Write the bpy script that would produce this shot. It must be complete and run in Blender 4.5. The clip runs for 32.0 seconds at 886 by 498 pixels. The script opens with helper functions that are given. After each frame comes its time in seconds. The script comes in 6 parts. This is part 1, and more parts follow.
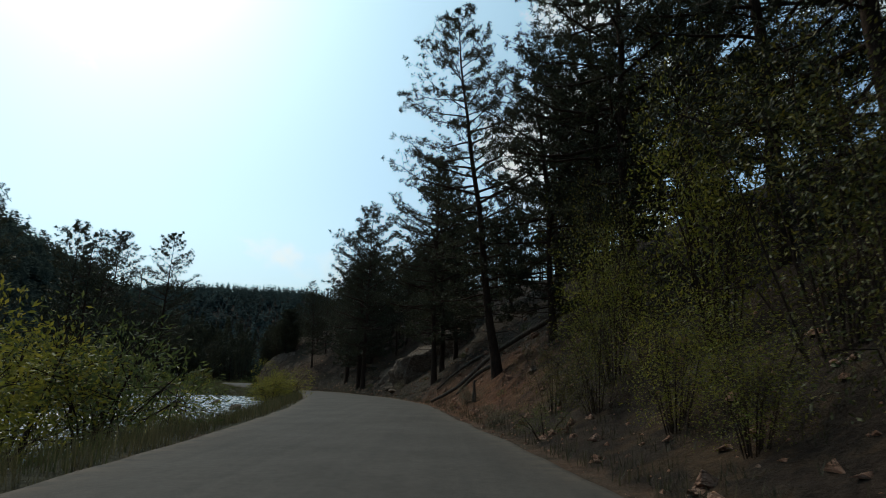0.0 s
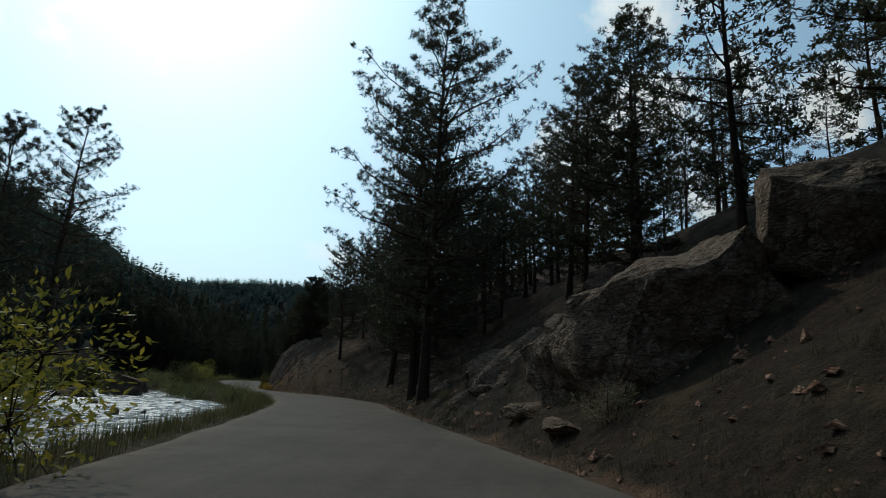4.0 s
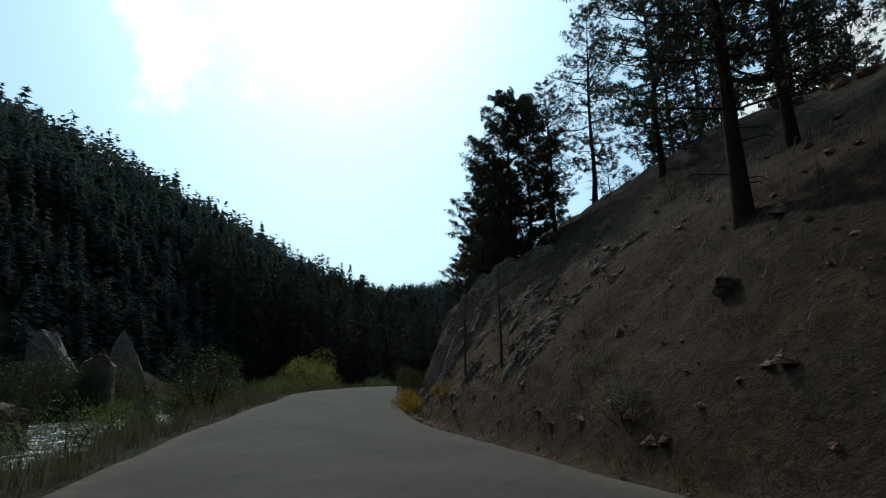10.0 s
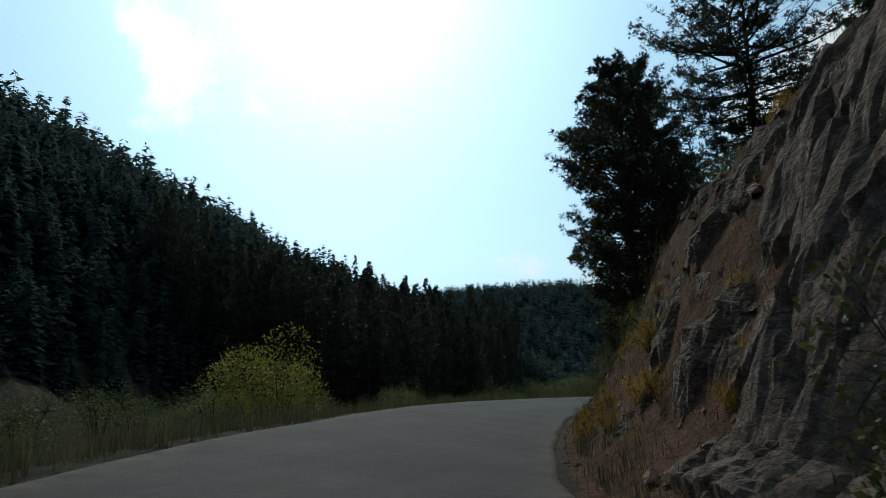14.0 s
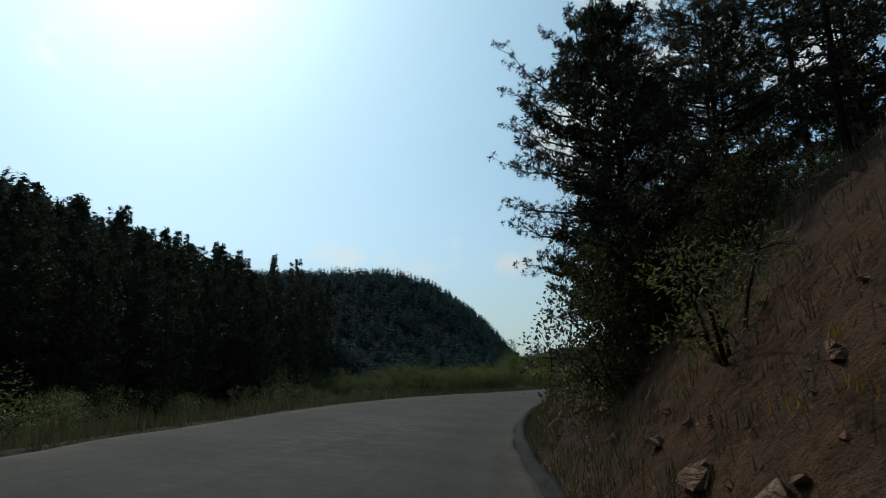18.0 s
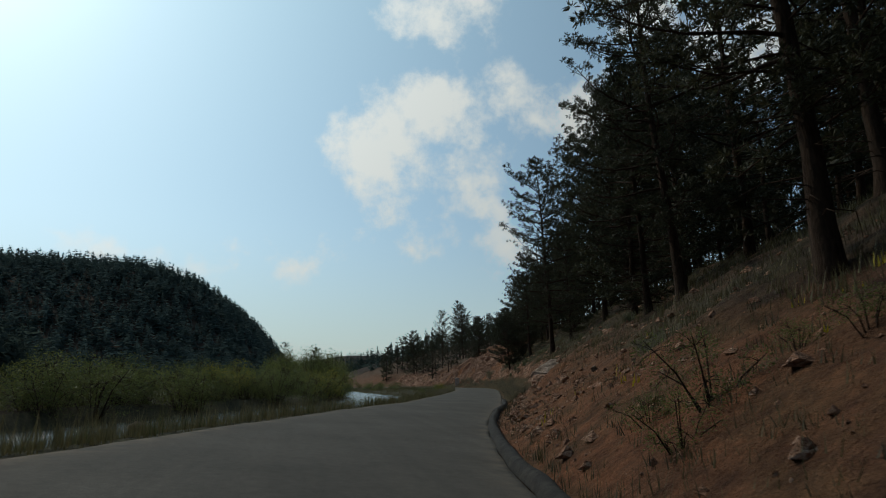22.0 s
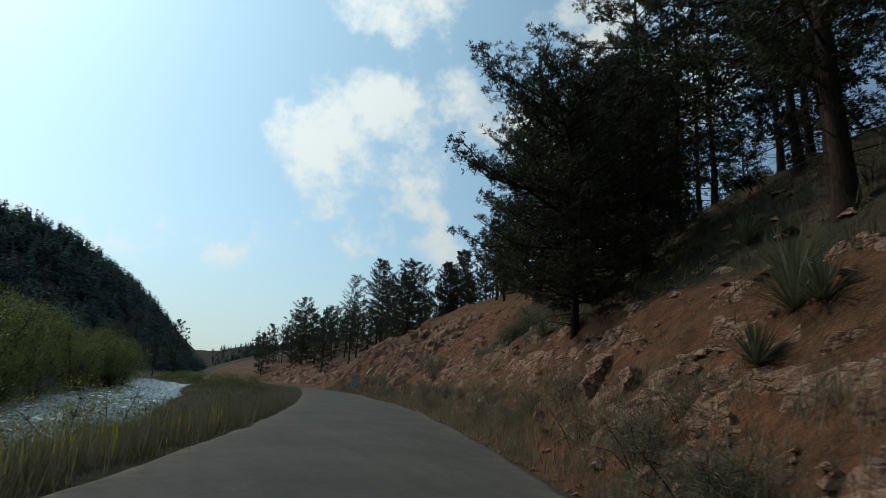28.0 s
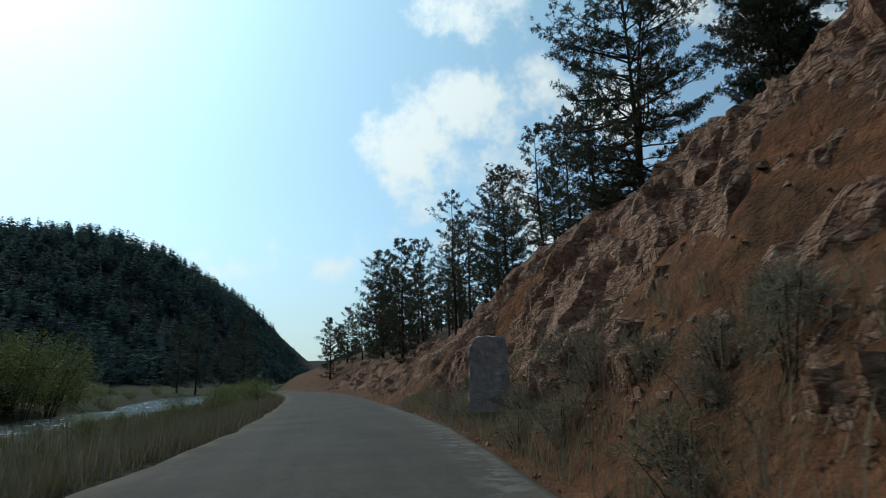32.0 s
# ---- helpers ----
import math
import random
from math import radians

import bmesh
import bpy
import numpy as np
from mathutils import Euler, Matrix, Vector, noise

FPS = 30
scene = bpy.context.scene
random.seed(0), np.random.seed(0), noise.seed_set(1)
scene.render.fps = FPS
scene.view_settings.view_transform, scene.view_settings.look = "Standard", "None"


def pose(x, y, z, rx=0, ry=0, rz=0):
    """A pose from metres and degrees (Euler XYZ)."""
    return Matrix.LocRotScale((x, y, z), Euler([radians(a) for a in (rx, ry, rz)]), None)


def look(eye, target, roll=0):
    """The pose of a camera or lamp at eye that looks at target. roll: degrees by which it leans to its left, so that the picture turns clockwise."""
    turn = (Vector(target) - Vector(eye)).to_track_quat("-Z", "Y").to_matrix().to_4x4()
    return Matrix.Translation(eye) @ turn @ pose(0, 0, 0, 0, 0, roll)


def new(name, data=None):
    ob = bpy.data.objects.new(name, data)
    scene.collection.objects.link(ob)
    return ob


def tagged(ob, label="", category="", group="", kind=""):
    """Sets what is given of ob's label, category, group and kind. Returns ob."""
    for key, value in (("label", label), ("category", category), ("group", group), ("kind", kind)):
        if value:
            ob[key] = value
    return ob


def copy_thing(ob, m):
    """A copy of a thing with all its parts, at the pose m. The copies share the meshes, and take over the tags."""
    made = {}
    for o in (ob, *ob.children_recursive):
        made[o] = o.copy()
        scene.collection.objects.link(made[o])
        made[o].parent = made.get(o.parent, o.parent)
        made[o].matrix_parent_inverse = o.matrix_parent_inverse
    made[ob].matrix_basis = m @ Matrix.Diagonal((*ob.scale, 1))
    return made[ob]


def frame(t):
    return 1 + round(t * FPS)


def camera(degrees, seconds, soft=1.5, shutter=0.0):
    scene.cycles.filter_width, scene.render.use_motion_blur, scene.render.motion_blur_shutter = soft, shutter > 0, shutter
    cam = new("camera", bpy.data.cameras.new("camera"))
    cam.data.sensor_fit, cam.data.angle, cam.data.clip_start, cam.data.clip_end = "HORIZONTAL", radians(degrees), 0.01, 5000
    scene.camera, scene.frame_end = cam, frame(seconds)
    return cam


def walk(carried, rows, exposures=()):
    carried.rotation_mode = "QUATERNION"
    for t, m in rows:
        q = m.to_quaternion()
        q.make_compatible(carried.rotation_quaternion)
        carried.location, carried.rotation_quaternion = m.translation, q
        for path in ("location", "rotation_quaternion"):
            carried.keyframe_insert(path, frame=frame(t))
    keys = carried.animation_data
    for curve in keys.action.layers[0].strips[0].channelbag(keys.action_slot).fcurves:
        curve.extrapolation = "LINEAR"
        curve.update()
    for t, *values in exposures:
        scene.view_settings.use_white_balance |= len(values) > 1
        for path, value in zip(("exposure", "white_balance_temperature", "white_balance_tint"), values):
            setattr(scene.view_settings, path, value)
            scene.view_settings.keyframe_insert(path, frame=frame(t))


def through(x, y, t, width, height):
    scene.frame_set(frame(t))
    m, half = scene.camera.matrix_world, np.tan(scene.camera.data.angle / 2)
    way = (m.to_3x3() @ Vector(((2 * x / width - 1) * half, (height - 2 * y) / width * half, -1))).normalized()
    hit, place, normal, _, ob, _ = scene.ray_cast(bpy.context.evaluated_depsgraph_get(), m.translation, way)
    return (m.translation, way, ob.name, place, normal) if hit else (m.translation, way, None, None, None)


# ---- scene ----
cam = camera(71.9, 32.0, soft=0.95, shutter=0.07)
# seconds, x, y, z, yaw to the left, pitch up, roll
ROWS = [
    (0.0, 0.00, -0.00, 1.350, -0.00, 12.50, 0.82),
    (0.5, -0.53, 6.26, 1.350, -0.08, 12.46, 0.90),
    (1.0, -1.07, 12.49, 1.343, -0.12, 12.42, 0.96),
    (1.5, -1.71, 18.59, 1.335, 0.26, 12.43, 1.10),
    (2.0, -2.44, 24.54, 1.338, 1.07, 12.53, 1.35),
    (2.5, -3.27, 30.37, 1.348, 2.14, 12.63, 1.58),
    (3.0, -4.18, 36.18, 1.360, 3.13, 12.70, 1.82),
    (3.5, -5.19, 41.99, 1.380, 4.15, 12.74, 2.12),
    (4.0, -6.33, 47.80, 1.409, 5.30, 12.72, 2.44),
    (4.5, -7.61, 53.63, 1.433, 6.68, 12.60, 2.67),
    (5.0, -9.07, 59.49, 1.441, 8.41, 12.38, 2.60),
    (5.5, -10.47, 65.40, 1.422, 9.74, 12.18, 2.25),
    (6.0, -11.99, 71.20, 1.391, 10.89, 12.05, 1.96),
    (6.5, -13.54, 76.81, 1.366, 12.07, 12.14, 1.96),
    (7.0, -15.18, 82.29, 1.332, 13.42, 12.11, 2.37),
    (7.5, -16.97, 87.57, 1.308, 14.73, 12.28, 2.92),
    (8.0, -18.75, 92.66, 1.275, 15.93, 12.31, 2.62),
    (8.5, -20.70, 97.64, 1.252, 17.29, 12.31, 2.03),
    (9.0, -22.77, 102.57, 1.226, 18.91, 12.30, 0.95),
    (9.5, -24.82, 107.32, 1.207, 20.60, 12.27, -0.02),
    (10.0, -27.11, 111.83, 1.203, 22.50, 12.42, -0.92),
    (10.5, -29.56, 116.14, 1.193, 24.47, 12.48, -1.60),
    (11.0, -31.87, 120.07, 1.200, 25.99, 12.70, -1.93),
    (11.5, -34.13, 123.67, 1.229, 26.64, 13.00, -2.02),
    (12.0, -36.41, 127.26, 1.272, 26.46, 13.13, -2.10),
    (12.5, -38.54, 130.78, 1.321, 26.12, 13.19, -2.26),
    (13.0, -40.59, 134.18, 1.369, 25.65, 13.20, -2.36),
    (13.5, -42.31, 137.45, 1.422, 24.53, 13.22, -2.28),
    (14.0, -43.94, 140.52, 1.489, 23.10, 13.37, -2.03),
    (14.5, -45.38, 143.47, 1.545, 21.39, 13.14, -1.76),
    (15.0, -46.57, 146.27, 1.594, 19.57, 12.97, -1.54),
    (15.5, -47.47, 149.01, 1.646, 17.77, 12.84, -1.16),
    (16.0, -48.31, 152.07, 1.692, 15.57, 12.60, -0.96),
    (16.5, -49.11, 155.43, 1.733, 13.12, 12.38, -0.97),
    (17.0, -49.87, 159.06, 1.766, 10.58, 12.20, -1.17),
    (17.5, -50.61, 162.95, 1.787, 8.07, 12.08, -1.51),
    (18.0, -51.34, 167.06, 1.790, 5.76, 12.00, -1.88),
    (18.5, -51.99, 171.42, 1.776, 2.99, 12.10, -2.32),
    (19.0, -52.54, 176.04, 1.743, 0.12, 12.20, -2.82),
    (19.5, -52.94, 180.92, 1.692, -2.88, 12.28, -3.34),
    (20.0, -53.16, 186.09, 1.625, -5.84, 12.26, -3.56),
    (20.5, -53.13, 191.57, 1.541, -8.43, 12.25, -3.46),
    (21.0, -52.77, 197.32, 1.452, -10.70, 12.16, -2.97),
    (21.5, -52.11, 203.31, 1.376, -12.71, 12.15, -2.23),
    (22.0, -51.10, 209.39, 1.329, -14.83, 12.27, -1.41),
    (22.5, -49.86, 215.64, 1.299, -16.82, 12.29, -0.66),
    (23.0, -48.31, 221.91, 1.276, -18.80, 12.28, -0.02),
    (23.5, -46.43, 228.14, 1.267, -20.35, 12.30, 0.65),
    (24.0, -44.28, 234.35, 1.273, -21.78, 12.45, 1.37),
    (24.5, -41.93, 240.56, 1.288, -23.03, 12.62, 1.94),
    (25.0, -39.61, 247.08, 1.306, -23.82, 12.68, 2.22),
    (25.5, -37.28, 253.86, 1.327, -24.17, 12.69, 2.39),
    (26.0, -34.92, 260.87, 1.348, -24.14, 12.69, 2.57),
    (26.5, -32.48, 268.08, 1.368, -23.76, 12.70, 2.78),
    (27.0, -29.94, 275.47, 1.381, -23.09, 12.69, 2.92),
    (27.5, -27.38, 282.99, 1.392, -22.04, 12.63, 2.96),
    (28.0, -24.90, 290.56, 1.393, -20.97, 12.54, 2.83),
    (28.5, -22.51, 298.06, 1.403, -19.90, 12.51, 2.67),
    (29.0, -20.30, 305.65, 1.410, -18.72, 12.45, 2.42),
    (29.5, -18.33, 313.34, 1.414, -17.30, 12.40, 2.14),
    (30.0, -16.53, 321.07, 1.403, -16.23, 12.28, 1.70),
    (30.5, -14.91, 328.78, 1.367, -15.10, 12.16, 0.84),
    (31.0, -13.43, 336.47, 1.299, -13.90, 11.97, -0.15),
    (31.5, -12.01, 344.11, 1.237, -12.70, 12.01, -1.10),
    (32.0, -10.62, 351.68, 1.185, -11.48, 12.04, -1.92),
]


def aim(x, y, z, yaw, pitch, roll):
    yaw, pitch = radians(yaw), radians(pitch)
    way = Vector((-math.sin(yaw) * math.cos(pitch), math.cos(yaw) * math.cos(pitch), math.sin(pitch)))
    return look((x, y, z), Vector((x, y, z)) + way, roll)


walk(cam, [(r[0], aim(*r[1:])) for r in ROWS], exposures=[(0.0, -0.92, 6680, 5), (6.0, -0.95, 6560, 5), (9.0, -0.88, 6400, 3), (13.0, -0.88, 6150, 3), (15.0, -1.0, 6250, 3), (19.0, -1.14, 6550, 5),
                                                              (22.0, -1.12, 6850, 6), (25.0, -1.0, 6700, 5), (28.0, -0.84, 6550, 4), (30.0, -0.80, 6250, 1), (32.0, -0.78, 6250, 1)])

# ---- light ----
SUN_AZ, SUN_EL = 33.0, 41.0      # degrees to the left of +y, degrees up
HAZE_WIDE, HAZE_MID, HAZE_NEAR = 5.0, 4.0, 6.5
world = bpy.data.worlds.new("hazy_sky")
scene.world = world
world.use_nodes = True
wn, wl = world.node_tree.nodes, world.node_tree.links
wn.clear()


def wnode(kind, **sets):
    n = wn.new(kind)
    for k, v in sets.items():
        if k == "op":
            n.operation = v
        elif k == "at":
            for i, q in v.items():
                n.inputs[i].default_value = q
    return n


sky = wn.new("ShaderNodeTexSky")
sky.sky_type, sky.sun_disc = "NISHITA", False
sky.sun_elevation, sky.sun_rotation = radians(SUN_EL), radians(-SUN_AZ)
sky.dust_density, sky.air_density, sky.ozone_density, sky.altitude = 3.0, 1.3, 2.0, 1800
coord = wn.new("ShaderNodeTexCoord")


def cloud_field():
    """Soft cumulus over a hazy sky: drifting banks of noise in the directions where the clouds stand."""
    total = None
    banks = ((-14, 22, 13, 10, 1.0), (-25, 25, 11, 8, 0.9), (-17, 33, 9, 6, 0.8), (-34, 33, 9, 6, 0.9), (-16, 12, 10, 4, 0.6), (4, 13, 16, 5, 0.5),
             (47, 30, 8, 9, 0.85), (39, 27, 8, 6, 0.75), (31, 46, 12, 8, 0.9), (-48, 28, 11, 8, 0.8), (20, 12, 14, 3, 0.45), (70, 40, 16, 12, 0.9))
    tex = wn.new("ShaderNodeTexNoise")
    tex.inputs["Scale"].default_value, tex.inputs["Detail"].default_value, tex.inputs["Roughness"].default_value = 6.5, 10, 0.62
    wl.new(coord.outputs["Generated"], tex.inputs["Vector"])
    for az, el, wide, high, power in banks:
        a, e = radians(az), radians(el)
        mid = Vector((-math.sin(a) * math.cos(e), math.cos(a) * math.cos(e), math.sin(e)))
        side = Vector((math.cos(a), math.sin(a), 0))
        up = side.cross(mid)
        parts = []
        for axis, size in ((side, radians(wide)), (up, radians(high))):
            dot = wnode("ShaderNodeVectorMath", op="DOT_PRODUCT", at={1: tuple(axis / size)})
            wl.new(coord.outputs["Generated"], dot.inputs[0])
            less = wnode("ShaderNodeMath", op="SUBTRACT", at={1: 0.0 if axis is side else 0.0})
            wl.new(dot.outputs["Value"], less.inputs[0])
            sq = wnode("ShaderNodeMath", op="MULTIPLY")
            wl.new(less.outputs[0], sq.inputs[0]), wl.new(less.outputs[0], sq.inputs[1])
            parts.append(sq)
        add = wnode("ShaderNodeMath", op="ADD")
        wl.new(parts[0].outputs[0], add.inputs[0]), wl.new(parts[1].outputs[0], add.inputs[1])
        ahead = wnode("ShaderNodeVectorMath", op="DOT_PRODUCT", at={1: tuple(mid)})
        wl.new(coord.outputs["Generated"], ahead.inputs[0])
        front = wnode("ShaderNodeMath", op="GREATER_THAN", at={1: 0.0})
        wl.new(ahead.outputs["Value"], front.inputs[0])
        inv = wnode("ShaderNodeMath", op="SUBTRACT", at={0: 1.0})
        wl.new(add.outputs[0], inv.inputs[1])
        pos = wnode("ShaderNodeMath", op="MAXIMUM", at={1: 0.0})
        wl.new(inv.outputs[0], pos.inputs[0])
        on = wnode("ShaderNodeMath", op="MULTIPLY")
        wl.new(pos.outputs[0], on.inputs[0]), wl.new(front.outputs[0], on.inputs[1])
        amt = wnode("ShaderNodeMath", op="MULTIPLY", at={1: power})
        wl.new(on.outputs[0], amt.inputs[0])
        if total is None:
            total = amt
        else:
            best = wnode("ShaderNodeMath", op="MAXIMUM")
            wl.new(total.outputs[0], best.inputs[0]), wl.new(amt.outputs[0], best.inputs[1])
            total = best
    lift = wnode("ShaderNodeMath", op="MULTIPLY_ADD", at={1: 0.55, 2: -0.34})
    wl.new(total.outputs[0], lift.inputs[0])
    both = wnode("ShaderNodeMath", op="ADD")
    bold = wnode("ShaderNodeMath", op="MULTIPLY_ADD", at={1: 1.7, 2: -0.35})
    wl.new(tex.outputs["Fac"], bold.inputs[0])
    wl.new(bold.outputs[0], both.inputs[0]), wl.new(lift.outputs[0], both.inputs[1])
    ramp = wn.new("ShaderNodeMapRange")
    ramp.inputs["From Min"].default_value, ramp.inputs["From Max"].default_value = 0.40, 0.70
    ramp.interpolation_type = "SMOOTHSTEP"
    wl.new(both.outputs[0], ramp.inputs["Value"])
    return ramp.outputs["Result"]


cover = cloud_field()
# haze: the air glows towards the sun
to_sun = (-math.sin(radians(SUN_AZ)) * math.cos(radians(SUN_EL)), math.cos(radians(SUN_AZ)) * math.cos(radians(SUN_EL)), math.sin(radians(SUN_EL)))
facing = wnode("ShaderNodeVectorMath", op="DOT_PRODUCT", at={1: to_sun})
wl.new(coord.outputs["Generated"], facing.inputs[0])
glow = None
for power, amount in ((1.6, HAZE_WIDE), (9.0, HAZE_MID), (70.0, HAZE_NEAR)):
    pos = wnode("ShaderNodeMath", op="MAXIMUM", at={1: 0.0})
    wl.new(facing.outputs["Value"], pos.inputs[0])
    pw = wnode("ShaderNodeMath", op="POWER", at={1: power})
    wl.new(pos.outputs[0], pw.inputs[0])
    am = wnode("ShaderNodeMath", op="MULTIPLY", at={1: amount})
    wl.new(pw.outputs[0], am.inputs[0])
    if glow is None:
        glow = am
    else:
        ad = wnode("ShaderNodeMath", op="ADD")
        wl.new(glow.outputs[0], ad.inputs[0]), wl.new(am.outputs[0], ad.inputs[1])
        glow = ad
hazy = wnode("ShaderNodeVectorMath", op="SCALE")
hazy.inputs[0].default_value = (0.61, 0.99, 1.12)
wl.new(glow.outputs[0], hazy.inputs["Scale"])
air = wnode("ShaderNodeVectorMath", op="ADD")
wl.new(sky.outputs["Color"], air.inputs[0]), wl.new(hazy.outputs[0], air.inputs[1])
# a grey-blue veil of haze along the horizon
split = wn.new("ShaderNodeSeparateXYZ")
wl.new(coord.outputs["Generated"], split.inputs[0])
veil = wn.new("ShaderNodeMapRange")
veil.interpolation_type = "SMOOTHSTEP"
veil.inputs["From Min"].default_value, veil.inputs["From Max"].default_value = 0.26, -0.02
veil.inputs["To Min"].default_value, veil.inputs["To Max"].default_value = 0.0, 0.72
wl.new(split.outputs["Z"], veil.inputs["Value"])
low_air = wn.new("ShaderNodeMix")
low_air.data_type = "RGBA"
low_air.inputs[7].default_value = (5.0, 6.5, 7.3, 1)
wl.new(veil.outputs["Result"], low_air.inputs["Factor"])
wl.new(air.outputs[0], low_air.inputs[6])
# clouds: white, brighter where the haze is bright
white = wnode("ShaderNodeMath", op="MULTIPLY_ADD", at={1: 1.3, 2: 5.4})
wl.new(glow.outputs[0], white.inputs[0])
puff = wnode("ShaderNodeVectorMath", op="SCALE")
puff.inputs[0].default_value = (0.95, 1.02, 1.06)
wl.new(white.outputs[0], puff.inputs["Scale"])
mix = wn.new("ShaderNodeMix")
mix.data_type = "RGBA"
wl.new(cover, mix.inputs["Factor"])
wl.new(low_air.outputs[2], mix.inputs[6])
wl.new(puff.outputs[0], mix.inputs[7])
backg = wn.new("ShaderNodeBackground")
backg.inputs["Strength"].default_value = 0.15
wout = wn.new("ShaderNodeOutputWorld")
wl.new(mix.outputs[2], backg.inputs["Color"])
wl.new(backg.outputs[0], wout.inputs["Surface"])

sun_data = bpy.data.lights.new("sun", "SUN")
sun_data.energy, sun_data.angle, sun_data.color = 2.2, radians(1.5), (1.0, 0.92, 0.80)
sun = new("sun", sun_data)
sun.rotation_euler = Vector((math.sin(radians(SUN_AZ)) * math.cos(radians(SUN_EL)), -math.cos(radians(SUN_AZ)) * math.cos(radians(SUN_EL)),
                             -math.sin(radians(SUN_EL)))).to_track_quat("-Z", "Y").to_euler()

# ---- materials ----


class Mat:
    """A small builder for node materials."""

    def __init__(self, name, rough=0.8, metal=0.0, spec=0.3):
        self.m = bpy.data.materials.new(name)
        self.m.use_nodes = True
        self.n, self.l = self.m.node_tree.nodes, self.m.node_tree.links
        self.b = self.n["Principled BSDF"]
        self.b.inputs["Roughness"].default_value = rough
        self.b.inputs["Metallic"].default_value = metal
        self.b.inputs["Specular IOR Level"].default_value = spec
        self.co = self.n.new("ShaderNodeTexCoord")
        self.geo = self.n.new("ShaderNodeNewGeometry")

    def noise(self, scale, detail=5, rough=0.55, space="Object", stretch=None, kind="noise"):
        t = self.n.new("ShaderNodeTexNoise" if kind == "noise" else "ShaderNodeTexVoronoi")
        t.inputs["Scale"].default_value = scale
        if kind == "noise":
            t.inputs["Detail"].default_value, t.inputs["Roughness"].default_value = detail, rough
        if kind == "crack":
            t.feature = "DISTANCE_TO_EDGE"
        src = self.geo.outputs["Position"] if space == "World" else self.co.outputs["Object"]
        if stretch:
            mp = self.n.new("ShaderNodeMapping")
            mp.inputs["Scale"].default_value = stretch
            self.l.new(src, mp.inputs["Vector"])
            src = mp.outputs["Vector"]
        if kind == "crack":
            warp = self.n.new("ShaderNodeTexNoise")
            warp.inputs["Scale"].default_value, warp.inputs["Detail"].default_value = scale * 1.3, 5
            self.l.new(src, warp.inputs["Vector"])
            mx = self.n.new("ShaderNodeVectorMath")
            mx.operation = "MULTIPLY_ADD"
            mx.inputs[1].default_value = (1.1 / scale,) * 3
            self.l.new(warp.outputs["Color"], mx.inputs[0])
            self.l.new(src, mx.inputs[2])
            src = mx.outputs["Vector"]
        self.l.new(src, t.inputs["Vector"])
        return t.outputs["Fac"] if kind == "noise" else t.outputs["Distance"]

    def ramp(self, fac, *stops):
        r = self.n.new("ShaderNodeValToRGB")
        while len(r.color_ramp.elements) < len(stops):
            r.color_ramp.elements.new(0.5)
        for e, (p, c) in zip(r.color_ramp.elements, stops):
            e.position, e.color = p, (*c, 1) if len(c) == 3 else c
        self.l.new(fac, r.inputs["Fac"])
        return r.outputs["Color"]

    def mixc(self, fac, a, b, how="MIX"):
        x = self.n.new("ShaderNodeMix")
        x.data_type, x.blend_type = "RGBA", how
        for sock, v in ((x.inputs["Factor"], fac), (x.inputs[6], a), (x.inputs[7], b)):
            if isinstance(v, (int, float)):
                sock.default_value = v
            elif isinstance(v, tuple):
                sock.default_value = (*v, 1)
            else:
                self.l.new(v, sock)
        return x.outputs[2]

    def math(self, op, a, b=0.0):
        x = self.n.new("ShaderNodeMath")
        x.operation = op
        for sock, v in zip(x.inputs, (a, b)):
            if isinstance(v, (int, float)):
                sock.default_value = v
            else:
                self.l.new(v, sock)
        return x.outputs[0]

    def attr(self, name):
        a = self.n.new("ShaderNodeAttribute")
        a.attribute_name = name
        s = self.n.new("ShaderNodeSeparateColor")
        self.l.new(a.outputs["Color"], s.inputs["Color"])
        return s.outputs[0], s.outputs[1], s.outputs[2]

    def color(self, c):
        if isinstance(c, tuple):
            self.b.inputs["Base Color"].default_value = (*c, 1)
        else:
            self.l.new(c, self.b.inputs["Base Color"])

    def rough(self, r):
        self.l.new(r, self.b.inputs["Roughness"])

    def bump(self, fac, strength=0.5, dist=0.05):
        b = self.n.new("ShaderNodeBump")
        b.inputs["Strength"].default_value, b.inputs["Distance"].default_value = strength, dist
        self.l.new(fac, b.inputs["Height"])
        self.l.new(b.outputs["Normal"], self.b.inputs["Normal"])

    def random(self):
        o = self.n.new("ShaderNodeObjectInfo")
        return o.outputs["Random"]

    def island(self):
        return self.geo.outputs["Random Per Island"]


